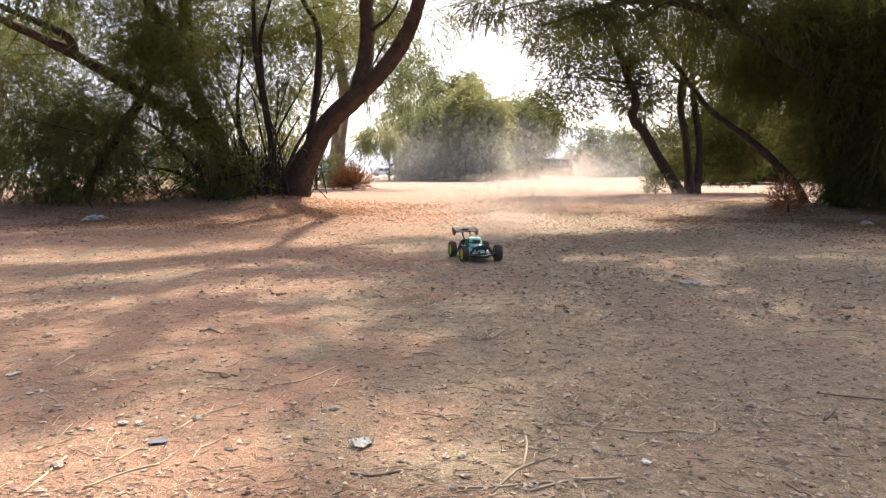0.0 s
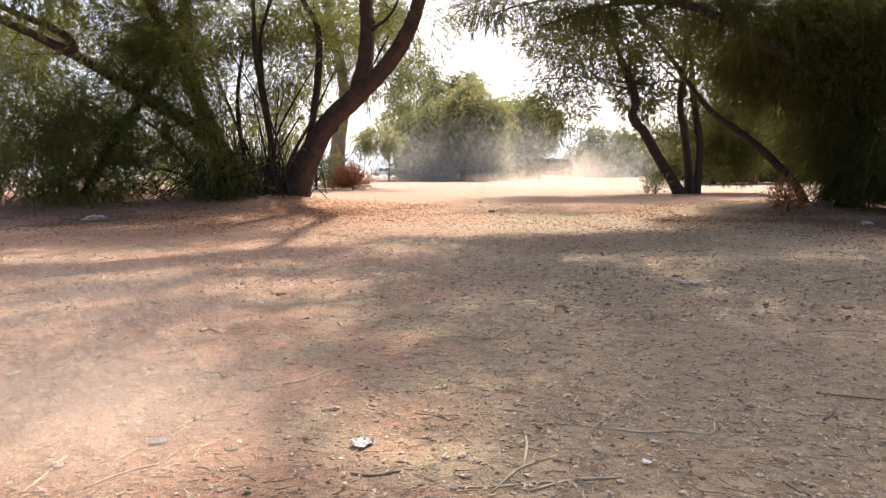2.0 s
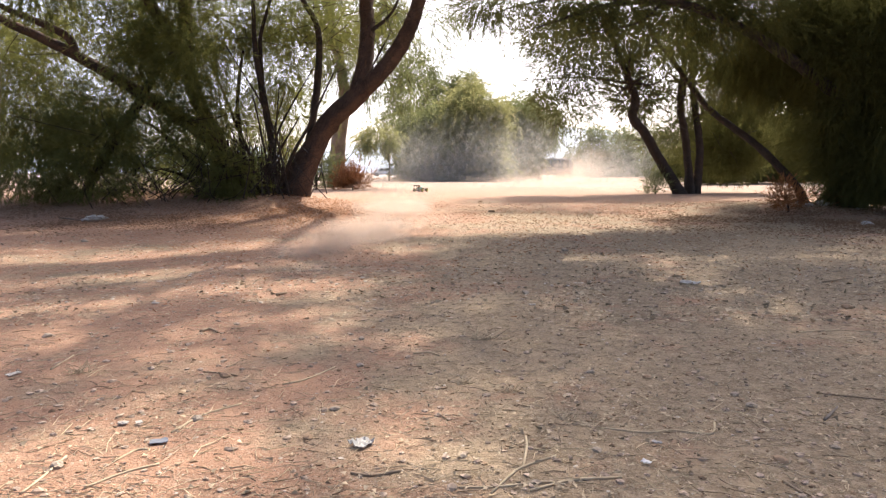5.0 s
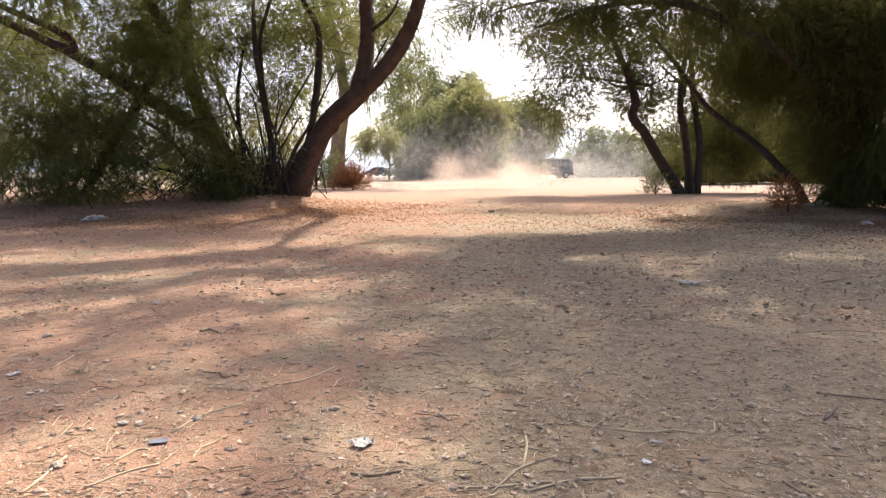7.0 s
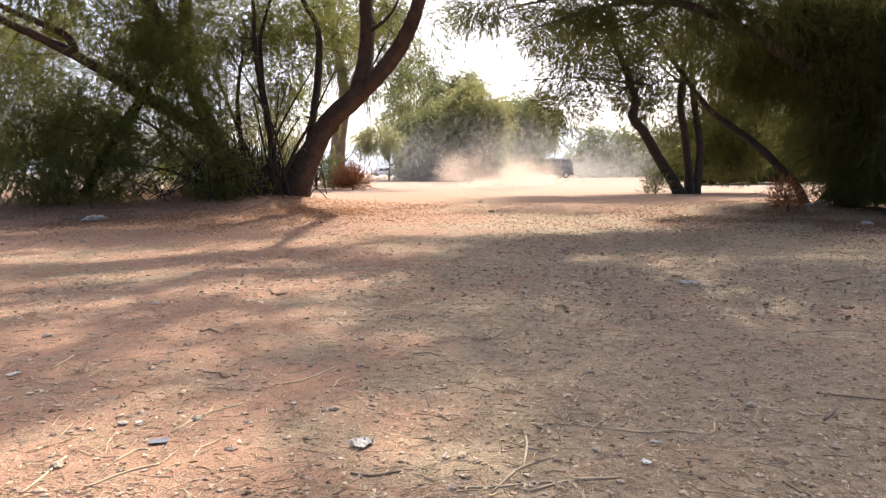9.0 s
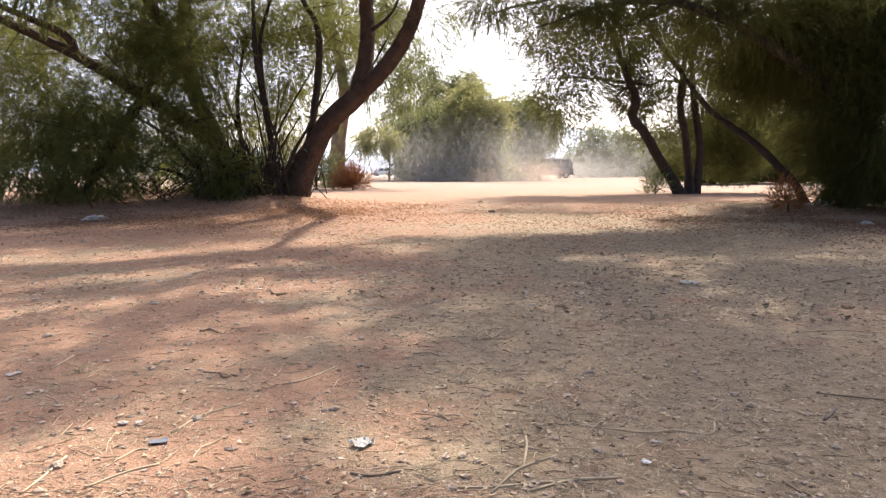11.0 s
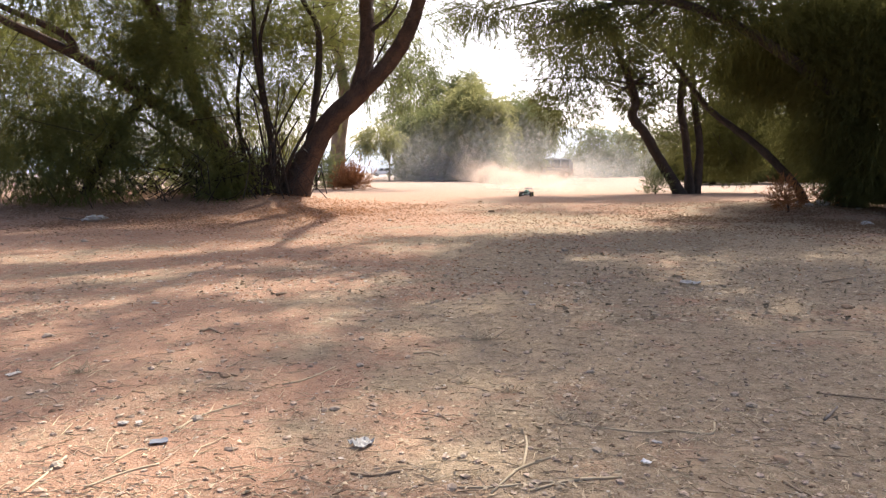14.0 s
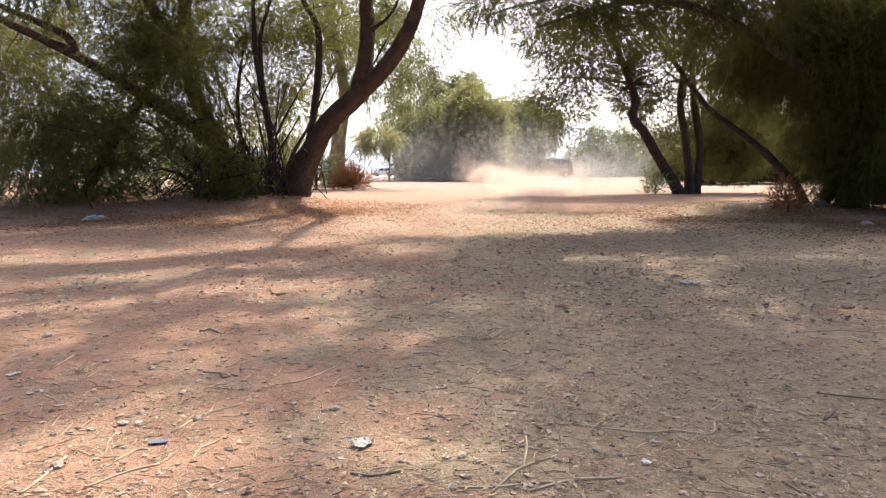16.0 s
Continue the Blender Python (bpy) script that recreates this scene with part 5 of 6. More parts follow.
pole((-9.6, 128, 0), 5.2, 0.12, "slim pale pole behind the parked cars")


# ---- the model buggy ----
def livery(name, split):
    """Mint-green lacquer over white flanks, with ragged black streaks."""
    m = bpy.data.materials.new(name)
    m.use_nodes = True
    nt = m.node_tree
    n, l = nt.nodes, nt.links
    b = n["Principled BSDF"]
    b.inputs["Roughness"].default_value = 0.28
    co = n.new("ShaderNodeTexCoord")
    mp = n.new("ShaderNodeMapping")
    mp.inputs["Rotation"].default_value = (0.35, 0, 0)
    mp.inputs["Scale"].default_value = (10, 9, 55)
    l.new(co.outputs["Object"], mp.inputs["Vector"])
    tx = n.new("ShaderNodeTexNoise")
    tx.inputs["Scale"].default_value, tx.inputs["Detail"].default_value = 1.0, 2
    l.new(mp.outputs[0], tx.inputs["Vector"])
    sep = n.new("ShaderNodeSeparateXYZ")
    l.new(co.outputs["Object"], sep.inputs[0])

    def step(v, a, z):
        r = n.new("ShaderNodeMapRange")
        r.inputs[1].default_value, r.inputs[2].default_value = a, z
        l.new(v, r.inputs[0])
        return r.outputs[0]

    def mixc(f, a, c):
        x = n.new("ShaderNodeMix")
        x.data_type = "RGBA"
        l.new(f, x.inputs[0])
        for i, v in ((6, a), (7, c)):
            if isinstance(v, tuple):
                x.inputs[i].default_value = (*v, 1)
            else:
                l.new(v, x.inputs[i])
        return x.outputs[2]

    col = mixc(step(sep.outputs["Z"], split, split + 0.01), (0.70, 0.74, 0.72), (0.20, 0.56, 0.42))
    col = mixc(step(tx.outputs[0], 0.54, 0.57), col, (0.015, 0.018, 0.022))
    col = mixc(step(tx.outputs[0], 0.42, 0.38), col, (0.64, 0.82, 0.75))
    l.new(col, b.inputs["Base Color"])
    return m


SHELL = livery("mint green shell", 0.054)
FLANK = livery("white flank panel", 0.066)
LIME = mat("lime wheel plastic", (0.56, 0.66, 0.03), 0.4, spots=(0.42, 0.48, 0.04), scale=30, fine=120)
TREAD = mat("dusty tread rubber", (0.035, 0.033, 0.031), 0.9, spots=(0.15, 0.11, 0.08), scale=18, fine=110, amount=0.6)
BLACK = mat("black nylon", (0.02, 0.02, 0.022), 0.5, spots=(0.06, 0.05, 0.04), scale=30, fine=100)
BLUE_METAL = mat("blue anodised metal", (0.025, 0.03, 0.10), 0.5, metal=0.4, scale=20, fine=60)
STEEL = mat("steel", (0.5, 0.5, 0.5), 0.3, metal=0.9, scale=20, fine=60)
RED_VINYL = mat("red decal", (0.6, 0.05, 0.03), 0.4, scale=20, fine=60)
NET = mat("dark green window net", (0.06, 0.10, 0.015), 0.6, spots=(0.02, 0.03, 0.01), scale=60, fine=200, amount=0.9)
WHITE_VINYL = mat("white decal", (0.75, 0.74, 0.74), 0.4, scale=20, fine=60)


def rod(name, a, b, r, material, parent, seg=8, label=""):
    a, b = Vector(a), Vector(b)
    bm = bmesh.new()
    bmesh.ops.create_cone(bm, cap_ends=True, segments=seg, radius1=r, radius2=r, depth=(b - a).length, matrix=Matrix.Translation((a + b) / 2) @ (b - a).to_track_quat("Z", "Y").to_matrix().to_4x4())
    return part(name, bm, material, parent, label)


def plate(name, outline, axis_x, thick, material, parent, label=""):
    """A flat plate with its outline in y and z, at axis_x."""
    bm = bmesh.new()
    a = [bm.verts.new((axis_x - thick / 2, y, z)) for y, z in outline]
    b = [bm.verts.new((axis_x + thick / 2, y, z)) for y, z in outline]
    bm.faces.new(a), bm.faces.new(b[::-1])
    k = len(outline)
    for i in range(k):
        bm.faces.new((a[i], b[i], b[(i + 1) % k], a[(i + 1) % k]))
    bmesh.ops.recalc_face_normals(bm, faces=bm.faces[:])
    return part(name, bm, material, parent, label)


def build_buggy():
    car = thing("model_buggy", "mint-green radio-controlled off-road buggy with lime wheels", "toy car")
    body = part("body_shell", loft([(-0.185, 0.030, 0.018, 0.075, 0.095, 0.108), (-0.13, 0.052, 0.03, 0.05, 0.085, 0.120), (-0.075, 0.068, 0.042, 0.045, 0.092, 0.150), (-0.03, 0.070, 0.046, 0.045, 0.094, 0.160),
                                    (0.02, 0.068, 0.042, 0.045, 0.092, 0.154), (0.07, 0.062, 0.034, 0.045, 0.086, 0.118), (0.12, 0.048, 0.026, 0.05, 0.078, 0.098), (0.175, 0.030, 0.018, 0.058, 0.072, 0.082), (0.205, 0.016, 0.010, 0.06, 0.066, 0.070)]), SHELL, car, "mint-green and white shell with black streaks")
    for s in (-1, 1):
        pts = [(-0.055, 0.104), (0.035, 0.101), (0.012, 0.140), (-0.04, 0.145)]
        bm = bmesh.new()
        o = [bm.verts.new((s * ((0.066 if z < 0.12 else 0.0515) + 0.002), y, z)) for y, z in pts]
        i = [bm.verts.new((s * ((0.066 if z < 0.12 else 0.0515) - 0.008), y, z)) for y, z in pts]
        bm.faces.new(o), bm.faces.new(i[::-1])
        for k in range(4):
            bm.faces.new((o[k], i[k], i[(k + 1) % 4], o[(k + 1) % 4]))
        bmesh.ops.recalc_face_normals(bm, faces=bm.faces[:])
        part("side_window", bm, NET, body, "dark lime-green window net")
        pod = part("side_guard", loft([(-0.12, 0.012, 0.008, 0.03, 0.05, 0.066), (-0.04, 0.02, 0.012, 0.028, 0.052, 0.072), (0.05, 0.02, 0.012, 0.028, 0.05, 0.068), (0.1, 0.008, 0.005, 0.03, 0.042, 0.05)]), FLANK, car)
        pod.matrix_basis = pose(s * 0.078, 0, 0)
        for k, (a, b) in enumerate(((-0.085, -0.06), (-0.052, -0.03), (-0.022, 0.0), (0.008, 0.03))):
            part("decal", box_bm(min(s * 0.0185, s * 0.0215), a, 0.044, max(s * 0.0185, s * 0.0215), b, 0.060), WHITE_VINYL, pod)
        part("decal", box_bm(min(s * 0.0165, s * 0.0205), 0.045, 0.036, max(s * 0.0165, s * 0.0205), 0.07, 0.054), RED_VINYL, pod)
    part("windscreen", box_bm(-0.028, 0.03, 0.126, 0.028, 0.062, 0.146, 0.006), BLACK, body)
    part("chassis", box_bm(-0.062, -0.18, 0.026, 0.062, 0.17, 0.034, 0.003), BLACK, car)
    part("front_bumper", box_bm(-0.045, 0.19, 0.03, 0.045, 0.235, 0.05, 0.008), BLACK, car)
    part("rear_gearbox", box_bm(-0.03, -0.21, 0.034, 0.03, -0.125, 0.085, 0.008), BLUE_METAL, car)
    part("front_gearbox", box_bm(-0.026, 0.12, 0.034, 0.026, 0.2, 0.075, 0.008), BLACK, car)
    head = part("engine_head", box_bm(-0.022, -0.115, 0.135, 0.022, -0.07, 0.158, 0.004), BLACK, car)
    for k in range(4):
        part("cooling_fin", box_bm(-0.026, -0.118, 0.138 + k * 0.006, 0.026, -0.067, 0.141 + k * 0.006), STEEL, head)
    bm = bmesh.new()
    wheel_disc(bm, 0.025, 0.006, 20, 0.018)
    ring = part("filler_ring", bm, LIME, head, "lime-yellow ring")
    ring.matrix_basis = pose(0, -0.092, 0.164, 0, 90, 0)
    for nm, y, w, h in (("rear_shock_tower", -0.165, 0.06, 0.135), ("front_shock_tower", 0.165, 0.05, 0.115)):
        bm = bmesh.new()
        o = [(-w, h - 0.02), (-w * 0.6, h), (w * 0.6, h), (w, h - 0.02), (0.025, 0.045), (-0.025, 0.045)]
        a = [bm.verts.new((x, y - 0.003, z)) for x, z in o]
        b = [bm.verts.new((x, y + 0.003, z)) for x, z in o]
        bm.faces.new(a), bm.faces.new(b[::-1])
        for k in range(6):
            bm.faces.new((a[k], b[k], b[(k + 1) % 6], a[(k + 1) % 6]))
        bmesh.ops.recalc_face_normals(bm, faces=bm.faces[:])
        part(nm, bm, BLUE_METAL if y < 0 else BLACK, car)
    for s in (-1, 1):
        for y, top in ((-0.17, 0.125), (0.168, 0.105)):
            sh = rod("shock_absorber", (s * 0.052, y + 0.006, top), (s * 0.085, y + 0.006, 0.05), 0.009, BLACK, car)
            rod("shock_shaft", (s * 0.085, y + 0.006, 0.05), (s * 0.092, y + 0.006, 0.035), 0.003, STEEL, sh)
            part("suspension_arm", box_bm(min(s * 0.02, s * 0.105), y - 0.022, 0.036, max(s * 0.02, s * 0.105), y + 0.022, 0.046, 0.004), BLACK, car)
            rod("drive_shaft", (s * 0.02, y, 0.058), (s * 0.12, y, 0.0575), 0.004, STEEL, car)
    for s in (-1, 1):
        plate("wing_mount", [(-0.17, 0.10), (-0.15, 0.10), (-0.233, 0.19), (-0.268, 0.19)], s * 0.03, 0.006, BLACK, car)
    wing = part("wing", loft([(-0.275, 0.088, 0.086, 0.192, 0.196, 0.200), (-0.245, 0.088, 0.086, 0.182, 0.187, 0.191), (-0.205, 0.088, 0.086, 0.172, 0.177, 0.180), (-0.19, 0.088, 0.086, 0.170, 0.172, 0.174)]), BLACK, car, "black rear wing")
    wing.matrix_basis = pose(0, -0.028, 0.012)
    for s in (-1, 1):
        plate("end_plate", [(-0.285, 0.206), (-0.19, 0.184), (-0.185, 0.158), (-0.215, 0.142), (-0.27, 0.148), (-0.288, 0.17)], s * 0.091, 0.004, BLACK, wing)
    part("wing_decal", box_bm(-0.03, -0.256, 0.1935, 0.03, -0.226, 0.1965), WHITE_VINYL, wing)
    for s in (-1, 1):
        part("wing_decal", box_bm(min(s * 0.0935, s * 0.0955), -0.27, 0.155, max(s * 0.0935, s * 0.0955), -0.235, 0.178), RED_VINYL, wing)
    wheels = []
    for s in (-1, 1):
        for y in (-0.1625, 0.1625):
            bm = bmesh.new()
            bmesh.ops.create_cone(bm, cap_ends=True, segments=24, radius1=0.0425, radius2=0.0425, depth=0.006, matrix=Matrix.Translation((-s * 0.012, 0, 0)) @ Matrix.Rotation(math.pi / 2, 4, "Y"))
            bmesh.ops.create_cone(bm, cap_ends=True, segments=8, radius1=0.010, radius2=0.010, depth=0.03, matrix=Matrix.Rotation(math.pi / 2, 4, "Y"))
            w = part("wheel", bm, BLACK, car)
            bm = bmesh.new()
            wheel_disc(bm, 0.0555, 0.044, 28, 0.043)
            for k in range(28):
                for j, x0 in enumerate((-0.017, 0.0, 0.017)):
                    a = 2 * math.pi * (k + 0.5 * (j % 2)) / 28
                    bmesh.ops.create_cube(bm, size=1, matrix=Matrix.Rotation(a, 4, "X") @ Matrix.Translation((x0, 0, 0.0563)) @ Matrix.Diagonal((0.010, 0.006, 0.0032, 1)))
            part("tyre", bm, TREAD, w, "dusty black knobbly tyre")
            bm = bmesh.new()
            wheel_disc(bm, 0.0435, 0.036, 28, 0.037)
            for k in range(6):
                a = 2 * math.pi * k / 6
                for da in (-0.2, 0.2):
                    bmesh.ops.create_cube(bm, size=1, matrix=Matrix.Rotation(a + da, 4, "X") @ Matrix.Translation((s * 0.0135, 0, 0.023)) @ Matrix.Rotation(da * 0.9, 4, "X") @ Matrix.Diagonal((0.006, 0.005, 0.036, 1)))
            bmesh.ops.create_cone(bm, cap_ends=True, segments=12, radius1=0.013, radius2=0.011, depth=0.012, matrix=Matrix.Translation((s * 0.014, 0, 0)) @ Matrix.Rotation(s * math.pi / 2, 4, "Y"))
            part("rim", bm, LIME, w, "lime-yellow spoked rim")
            wheels.append((w, s * 0.128, y))
    return car, wheels


buggy, buggy_wheels = build_buggy()


# ---- dust ----
def dust_mat(name, a, b, c):
    m = leaf_mat(name, a, b, c, 0.5)
    nt = m.node_tree
    n, l = nt.nodes, nt.links
    out = n["Material Output"]
    old = out.inputs["Surface"].links[0].from_socket
    clear = n.new("ShaderNodeBsdfTransparent")
    s = n.new("ShaderNodeMixShader")
    s.inputs[0].default_value = 0.02
    l.new(clear.outputs[0], s.inputs[1])
    l.new(old, s.inputs[2])
    l.new(s.outputs[0], out.inputs["Surface"])
    return m


DUST = dust_mat("airborne dust", (0.59, 0.475, 0.395), (0.63, 0.515, 0.43), (0.65, 0.54, 0.46))
HAZE = dust_mat("fine grey dust", (0.52, 0.51, 0.48), (0.56, 0.55, 0.52), (0.59, 0.58, 0.55))


def dust_mesh(radii, n, size, seed, z_flat=True):
    """Flecks thick in the middle and thin at the rim of a cloud, in a few uneven billows."""
    rng = np.random.default_rng(seed)
    k = 9
    cl = rng.normal(size=(k, 3)) * 0.42
    p = cl[rng.integers(0, k, n)] + rng.normal(size=(n, 3)) * 0.30
    p[:, 2] = np.abs(p[:, 2])
    p = p * np.array(radii)
    a = rng.random(n) * 6.283
    d1 = unit(np.stack([np.cos(a), -0.28 * np.sin(a), 0.96 * np.sin(a)], 1) + rng.normal(size=(n, 3)) * 0.06)
    d2 = unit(np.cross(d1, np.array((0.0, -0.96, -0.28))))
    s = size * (0.6 + 0.8 * rng.random((n, 1)))
    return np.stack([p + d1 * s, p - d1 * s * 0.5 + d2 * s * 0.87, p - d1 * s * 0.5 - d2 * s * 0.87], 1)


DUST_PATHS = []


def puff(t0, t1, at, drift, radii, n, seed, grow=0.2, fleck=0.0038, material=DUST):
    """A dust cloud that rises from the soil at t0, drifts, and has settled again soon after t1."""
    ob = triangles("dust_cloud", dust_mesh(radii, int(n * 2.7), at[1] * fleck, seed), material)
    tagged(ob, "thin drifting cloud of pale reddish dust", "dust", kind="stuff")
    low = -(radii[2] * 2.4 + 0.4)
    x, y, z = at
    z += lumps(x, y) if y < 11 else 0.0
    dx, dy, dz = drift
    rows = []
    if t0 > 0:
        rows += [(0, pose(x, y, low))]
        if t0 > 0.1:
            rows += [(t0, pose(x, y, low))]
        rows += [(t0 + grow, pose(x, y, z))]
        start = t0 + grow
    else:
        rows += [(0, pose(x, y, z))]
        start = 0
    if t1 < 16:
        rows += [(t1, pose(x + dx * (t1 - start), y + dy * (t1 - start), z + dz * (t1 - start)))]
        te = min(t1 + 1.2, 15.95)
        rows += [(te, pose(x + dx * (te - start), y + dy * (te - start), low)), (16, pose(x + dx * (te - start), y + dy * (te - start), low))]
    else:
        rows += [(16, pose(x + dx * (16 - start), y + dy * (16 - start), z + dz * (16 - start)))]
    DUST_PATHS.append((ob, rows))


# at the start: the trail behind the approaching buggy, and the far cloud by the van
puff(0, 0.5, (0.45, 6.6, 0), (0.0, 0.2, 0), (0.55, 1.1, 0.30), 2200, 1)
puff(0, 0.8, (0.9, 9.0, 0), (-0.1, 0.1, 0), (0.9, 1.6, 0.35), 2200, 2)
puff(0, 1.2, (2.0, 13.5, 0), (-0.2, 0, 0), (1.5, 2.5, 0.5), 2600, 3)
puff(0, 5.0, (4.2, 26, 0), (-0.1, 0, 0.02), (3.0, 3.5, 0.3), 1500, 4)
puff(0, 5.6, (7.6, 45, 0), (0.1, 0, 0.02), (3.0, 4, 1.2), 1000, 5)
puff(0, 5.2, (9.5, 52, 0), (0.1, 0, 0.02), (2.6, 3, 1.8), 800, 6)
puff(0, 3.8, (4.5, 34, 0), (0.1, 0, 0.0), (3.0, 4, 0.4), 800, 7)
# thrown up where it swings round close by
for i, (t0, t1, x, y, r, n) in enumerate([(0.26, 1.2, 0.3, 3.5, 0.26, 2300), (0.36, 1.4, 0.28, 3.05, 0.26, 2300), (0.55, 1.4, 0.02, 2.4, 0.28, 1900), (0.66, 1.5, -0.2, 2.1, 0.30, 2300), (0.74, 1.7, -0.4, 1.85, 0.34, 2600), (0.62, 1.2, -0.2, 1.8, 0.15, 1300), (0.72, 1.3, -0.36, 1.55, 0.17, 1600), (0.8, 1.5, -0.5, 1.36, 0.2, 2000), (0.66, 1.6, -0.25, 1.6, 0.26, 3000), (0.7, 1.6, -0.5, 1.45, 0.28, 3000), (0.86, 1.7, -0.45, 1.5, 0.3, 3400), (0.9, 1.9, -0.7, 1.55, 0.34, 3400), (0.95, 2.1, -0.6, 1.3, 0.3, 3000),
                                          (0.82, 1.8, -0.62, 1.65, 0.36, 3000), (0.92, 2.0, -0.85, 1.75, 0.42, 3200), (1.0, 2.2, -1.1, 2.1, 0.55, 3000), (1.05, 2.5, -1.3, 2.9, 0.8, 2400), (1.1, 2.3, -0.75, 1.35, 0.4, 2800), (1.2, 2.9, -1.1, 3.9, 1.1, 1900)]):
    puff(t0, t1, (x, y, 0), (-0.22, 0.12, 0.01), (r * 1.5, r * 1.3, min(r * 0.6, 0.22)), int(n * 0.92), 20 + i, 0.18, 0.0085)
# behind it as it drives off
for i, (t0, t1, x, y, r, n) in enumerate([(2.3, 2.8, -1.2, 1.35, 0.3, 1600), (2.5, 3.1, -1.3, 1.75, 0.3, 1600), (2.75, 3.4, -1.35, 2.2, 0.3, 1500), (2.95, 3.6, -1.25, 2.7, 0.28, 1300), (3.15, 3.8, -1.15, 3.2, 0.28, 1100), (3.4, 4.4, -0.98, 3.9, 0.32, 1100),
                                          (3.6, 4.7, -0.85, 4.7, 0.34, 1200), (3.8, 5.0, -0.78, 5.6, 0.38, 1400), (3.95, 5.2, -0.70, 6.6, 0.42, 1500), (4.1, 5.4, -0.62, 8.0, 0.5, 1500), (4.4, 5.6, -0.6, 11, 0.7, 1500)]):
    puff(t0, t1, (x, y, 0), (-0.12, 0.05, 0.0), (r, r * 1.4, r * 0.45), int(n * 1.1), 40 + i, 0.18, 0.0055)
# the long trail across the clearing
for i, (t0, t1, x, y, rx, rz, n) in enumerate([(4.9, 7.4, -0.9, 22.5, 1.2, 0.22, 1500), (5.2, 8.3, 0.6, 24, 1.3, 0.3, 1700), (5.4, 9.6, 1.7, 26, 1.3, 0.35, 1700), (5.6, 9.2, 2.9, 29, 1.2, 0.4, 1800), (5.5, 10.0, 0.3, 36, 1.1, 1.5, 1000),
                                               (5.8, 10.2, 3.7, 36, 1.0, 1.0, 1100), (6.0, 11.0, 5.4, 44, 1.9, 1.2, 1000), (6.1, 10.6, 1.6, 42, 1.6, 2.0, 700)]):
    puff(t0, t1, (x, y, 0), (0.12, 0.15, 0.03), (rx, 1.6, rz), n, 60 + i, 0.3)
# its return
for i, (t0, t1, x, y, rx, rz, n) in enumerate([(11.2, 15.0, 3.3, 47, 0.8, 1.0, 800), (11.9, 16, 2.8, 43.5, 0.8, 0.9, 1000), (12.3, 16, 2.7, 40, 0.9, 0.8, 1400), (12.7, 16, 3.3, 36, 1.1, 0.6, 1500), (13.0, 16, 3.6, 30, 1.3, 0.5, 1500), (13.4, 16, 3.3, 25, 1.3, 0.35, 1400),
                                               (13.8, 16, 2.9, 21, 1.1, 0.25, 1200), (14.2, 16, 2.4, 17.5, 1.0, 0.2, 1000), (14.6, 15.7, 1.7, 14, 0.8, 0.14, 700), (14.9, 16, 0.9, 11.6, 0.8, 0.14, 700), (15.1, 16, 0.1, 9.6, 0.8, 0.18, 800), (15.3, 16, -0.8, 7.6, 0.7, 0.16, 800),
                                               (13.6, 16, 7.5, 46, 2.4, 1.1, 1200), (15.5, 16, -1.8, 6.2, 0.7, 0.15, 600), (13.2, 16, 2.0, 44, 1.3, 1.8, 700)]):
    puff(t0, t1, (x, y, 0), (-0.06, 0.1, 0.02), (rx, 1.4, rz), n, 80 + i, 0.25)
# dust that hangs over the far side all along
rng = np.random.default_rng(7)
for i, (x, y, rx, rz, n) in enumerate([(2.2, 46.5, 7.5, 3.6, 9500), (17, 82, 8, 3.5, 2600), (28, 84, 9, 3.5, 2200)]):
    puff(0, 16, (x, y, 0), (0.05, 0, 0), (rx, 2.0, rz), n, 120 + i, material=HAZE)


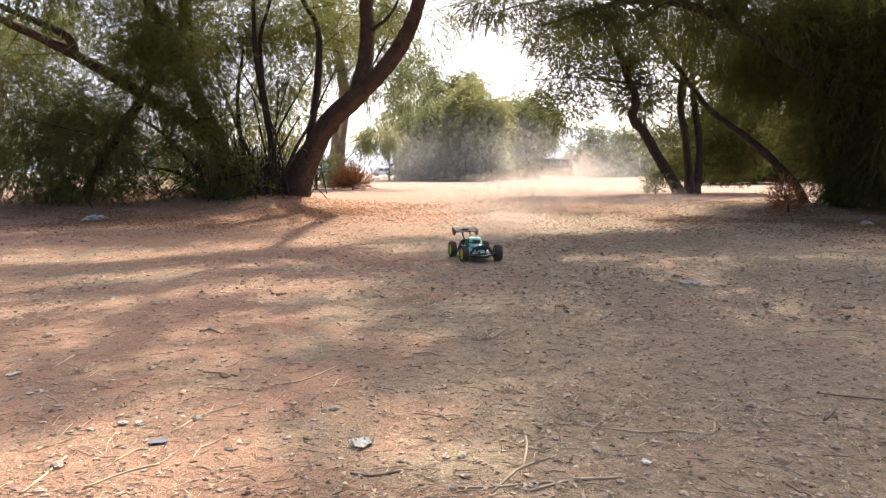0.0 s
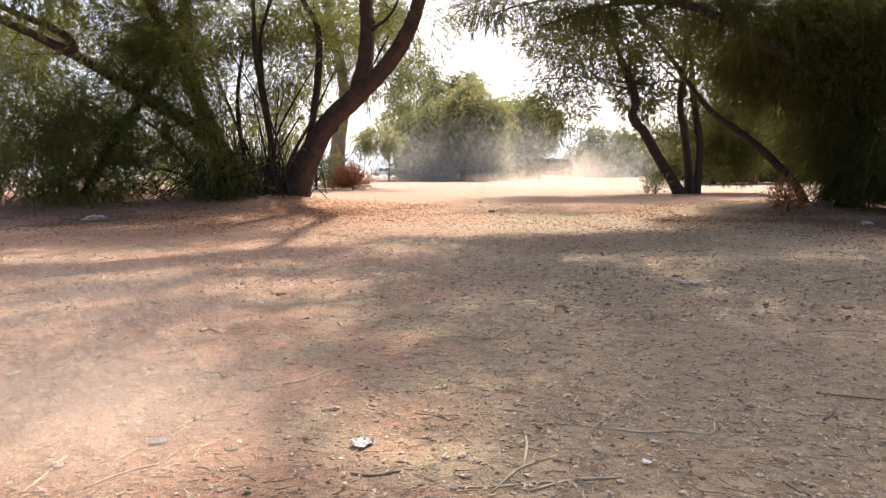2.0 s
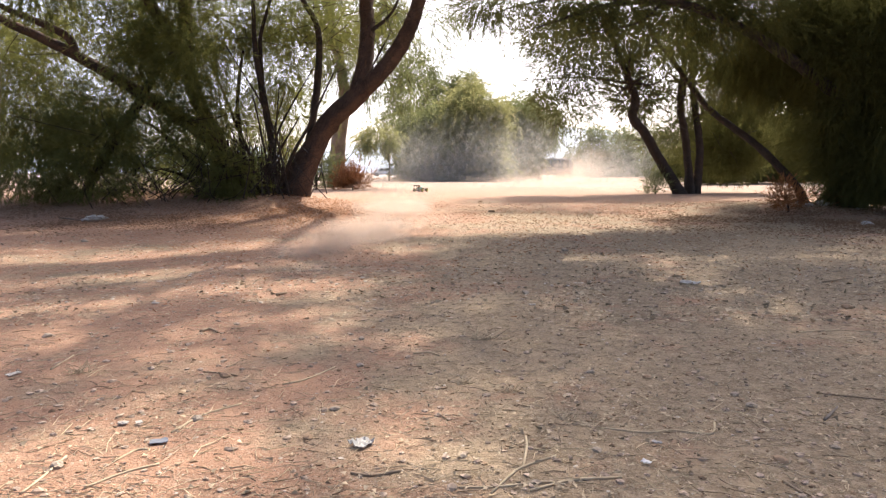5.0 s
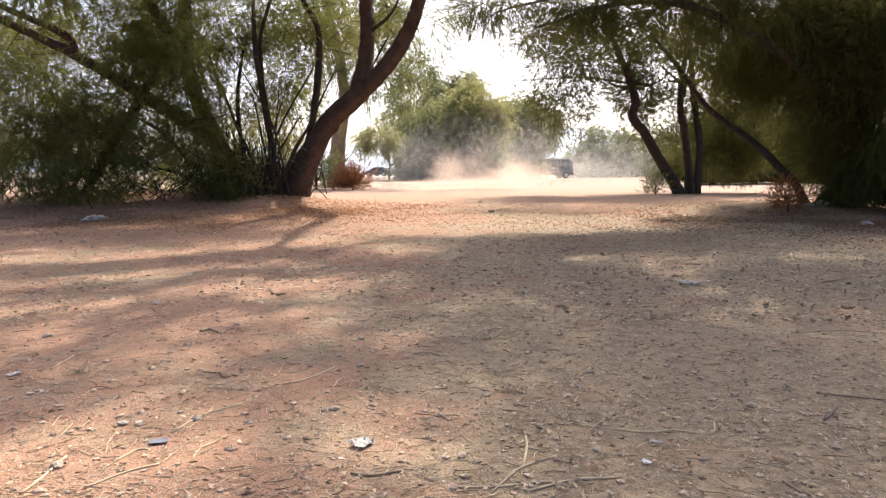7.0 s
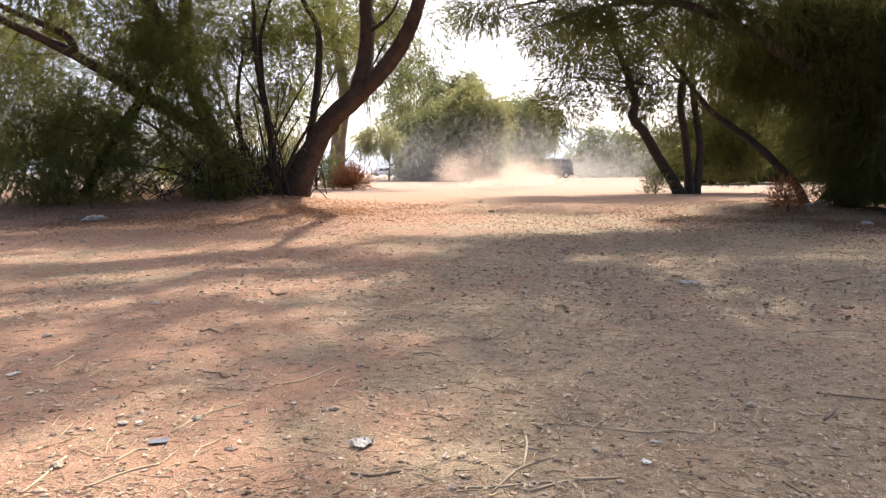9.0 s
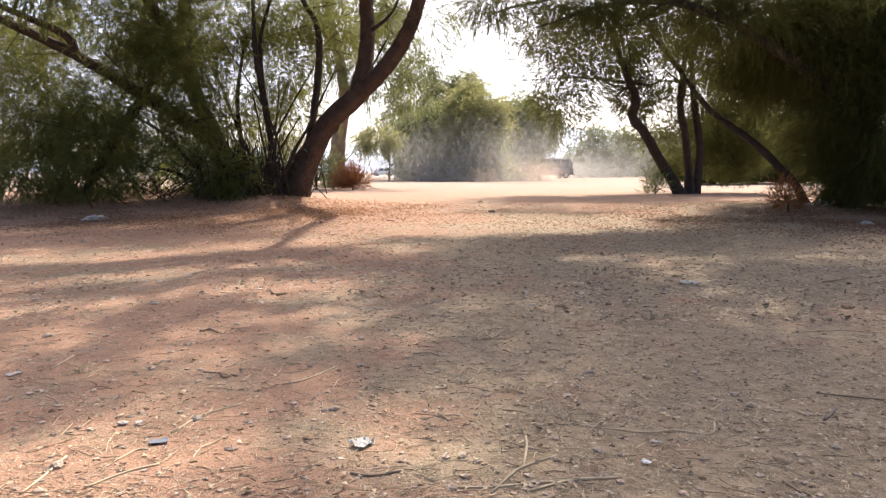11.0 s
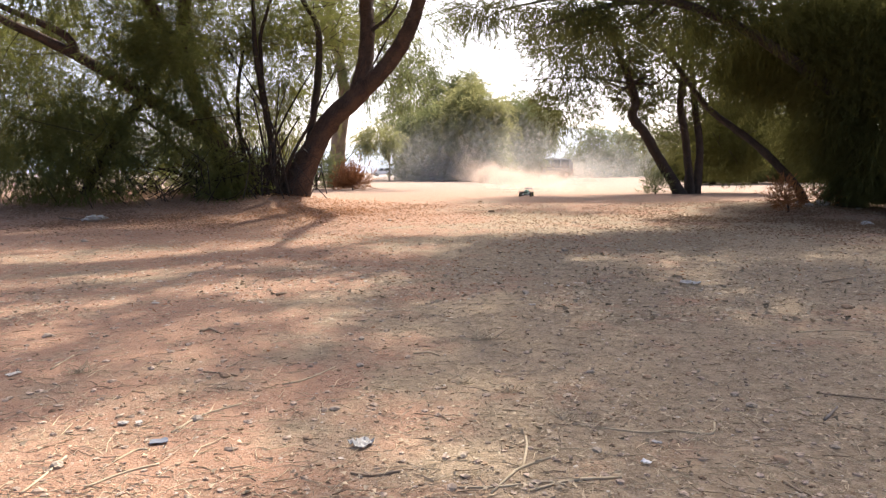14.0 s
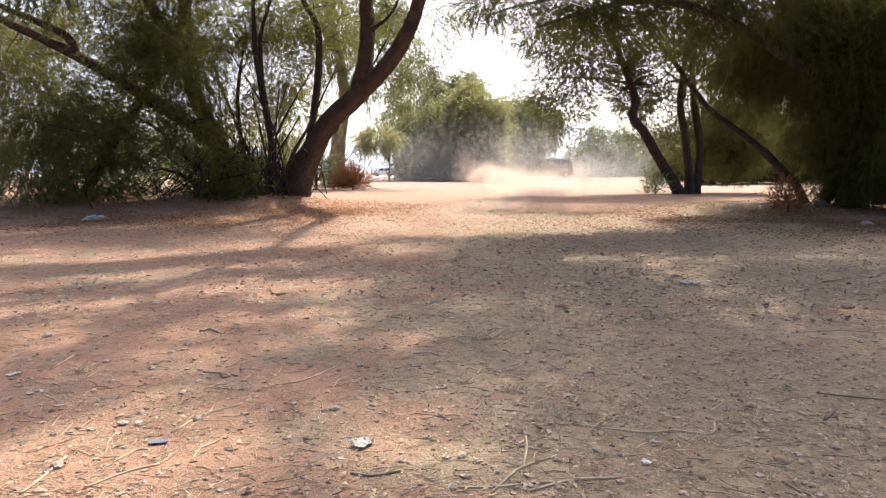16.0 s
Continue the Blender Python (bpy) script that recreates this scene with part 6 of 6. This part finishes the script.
# ---- what moves ----
def motions():
    # seconds, place on the ground, heading (0: along x, 90: away)
    drive = [(0, 0.238, 5.293, -76), (0.1, 0.239, 4.749, -92), (0.2, 0.25, 4.226, -115), (0.3, 0.133, 3.52, -133), (0.4, -0.013, 3.021, -151), (0.5, -0.216, 2.596, -156), (0.6, -0.405, 2.1, -178), (0.7, -0.579, 1.752, -198),
             (0.8, -0.759, 1.498, -221), (0.9, -0.876, 1.365, -266), (1, -0.945, 1.25, -299), (1.1, -1.062, 1.2, -312), (1.25, -1.221, 1.115, -345), (1.45, -1.487, 1.041, -420), (1.65, -1.54, 1.009, -500), (1.9, -1.381, 1.009, -580), (2.1, -1.168, 1.19, -620),
             (2.3, -1.094, 1.561, -612), (2.4, -1.147, 1.763, -612), (2.5, -1.242, 2.054, -614), (2.6, -1.29, 2.305, -621), (2.7, -1.31, 2.563, -629), (2.8, -1.294, 2.823, -637), (2.9, -1.266, 3.105, -641), (3, -1.214, 3.395, -641), (3.1, -1.155, 3.677, -641),
             (3.2, -1.096, 4.004, -643), (3.4, -0.936, 4.821, -634), (3.5, -0.889, 5.248, -627), (3.6, -0.834, 5.69, -628), (3.8, -0.767, 6.95, -636), (4, -0.70, 8.75, -633), (4.2, -0.604, 10.454, -632), (4.6, -0.7, 15, -625), (4.9, -0.9, 20, -635),
             (5.1, -0.2, 22.8, -665), (5.4, 1.5, 26, -660), (5.8, 4, 40, -648), (6.1, 4.4, 52, -630), (6.25, 4, 58, -590), (6.6, 2.6, 60.5, -540), (7.2, 1.8, 61, -540), (9.5, 1.6, 61, -560), (10.6, 2.2, 60.8, -620), (10.9, 3.2, 60, -690), (11.2, 4.2, 57, -770),
             (11.3, 4.1, 55.5, -800), (11.6, 3.4, 50, -815), (12, 3.2, 46, -795), (12.4, 3.55, 40.5, -790), (12.8, 3.35, 33, -810), (13.2, 2.75, 25.5, -822), (13.6, 2.3, 20.6, -826), (14, 2.03, 17.3, -826), (14.2, 1.75, 15.4, -835), (14.4, 1.42, 13.8, -846),
             (14.6, 0.97, 12.35, -858), (14.8, 0.394, 11.299, -861), (15, -0.342, 9.812, -861), (15.2, -1.123, 7.928, -867), (15.5, -2.399, 6.356, -874), (15.8, -4.221, 5.834, -893), (16, -5.71, 5.338, -897)]
    walk(buggy, [(t, pose(x, y, 0.006 + (lumps(x, y) if y < 30 else 0.0), 0, 0, h - 90)) for t, x, y, h in drive])
    moving = [(0.0, 1.2), (2.2, 4.3), (11.2, 16.0)]
    for w, x, y in buggy_wheels:
        rows, turn = [], 0.0
        for k in range(161):
            t = k / 10
            steer = 0
            if y > 0:
                steer = 14 if 0.5 < t < 1.0 else (-8 if 0 < t < 0.45 or 14.2 < t < 14.8 else 0)
            rows.append((t, Matrix.Translation((x, y, 0.0575)) @ Matrix.Rotation(radians(steer), 4, "Z") @ Matrix.Rotation(radians(turn), 4, "X")))
            if any(a <= t < b for a, b in moving):
                turn -= 67
        walk(w, rows)
    walk(passing_car, [(0, pose(6, 112, 0.03, 0, 0, 90)), (4.6, pose(4, 112, 0.03, 0, 0, 90)), (6.3, pose(-9.6, 112, 0.03, 0, 0, 90)), (7.0, pose(-10.4, 112, 0.03, 0, 0, 90)), (7.6, pose(-12.2, 112, 0.03, 0, 0, 90)),
                       (8.2, pose(-17, 112, 0.03, 0, 0, 90)), (9.5, pose(-32, 112, 0.03, 0, 0, 90)), (16, pose(-130, 112, 0.03, 0, 0, 90))])
    for ob, rows in DUST_PATHS:
        walk(ob, rows)
    # the boughs sway in a light wind
    for i, c in enumerate(left_crowns + right_crowns + bush_crowns):
        rows = []
        for k in range(33):
            t = k * 0.5
            a = math.sin(t * 1.25 + i * 1.7) + 0.5 * math.sin(t * 2.9 + i)
            b = math.sin(t * 1.05 + i * 2.3)
            rows.append((t, pose(0.035 * a, 0.02 * b, 0.012 * b, 0, 0.25 * a, 0.2 * b)))
        walk(c, rows)


motions()
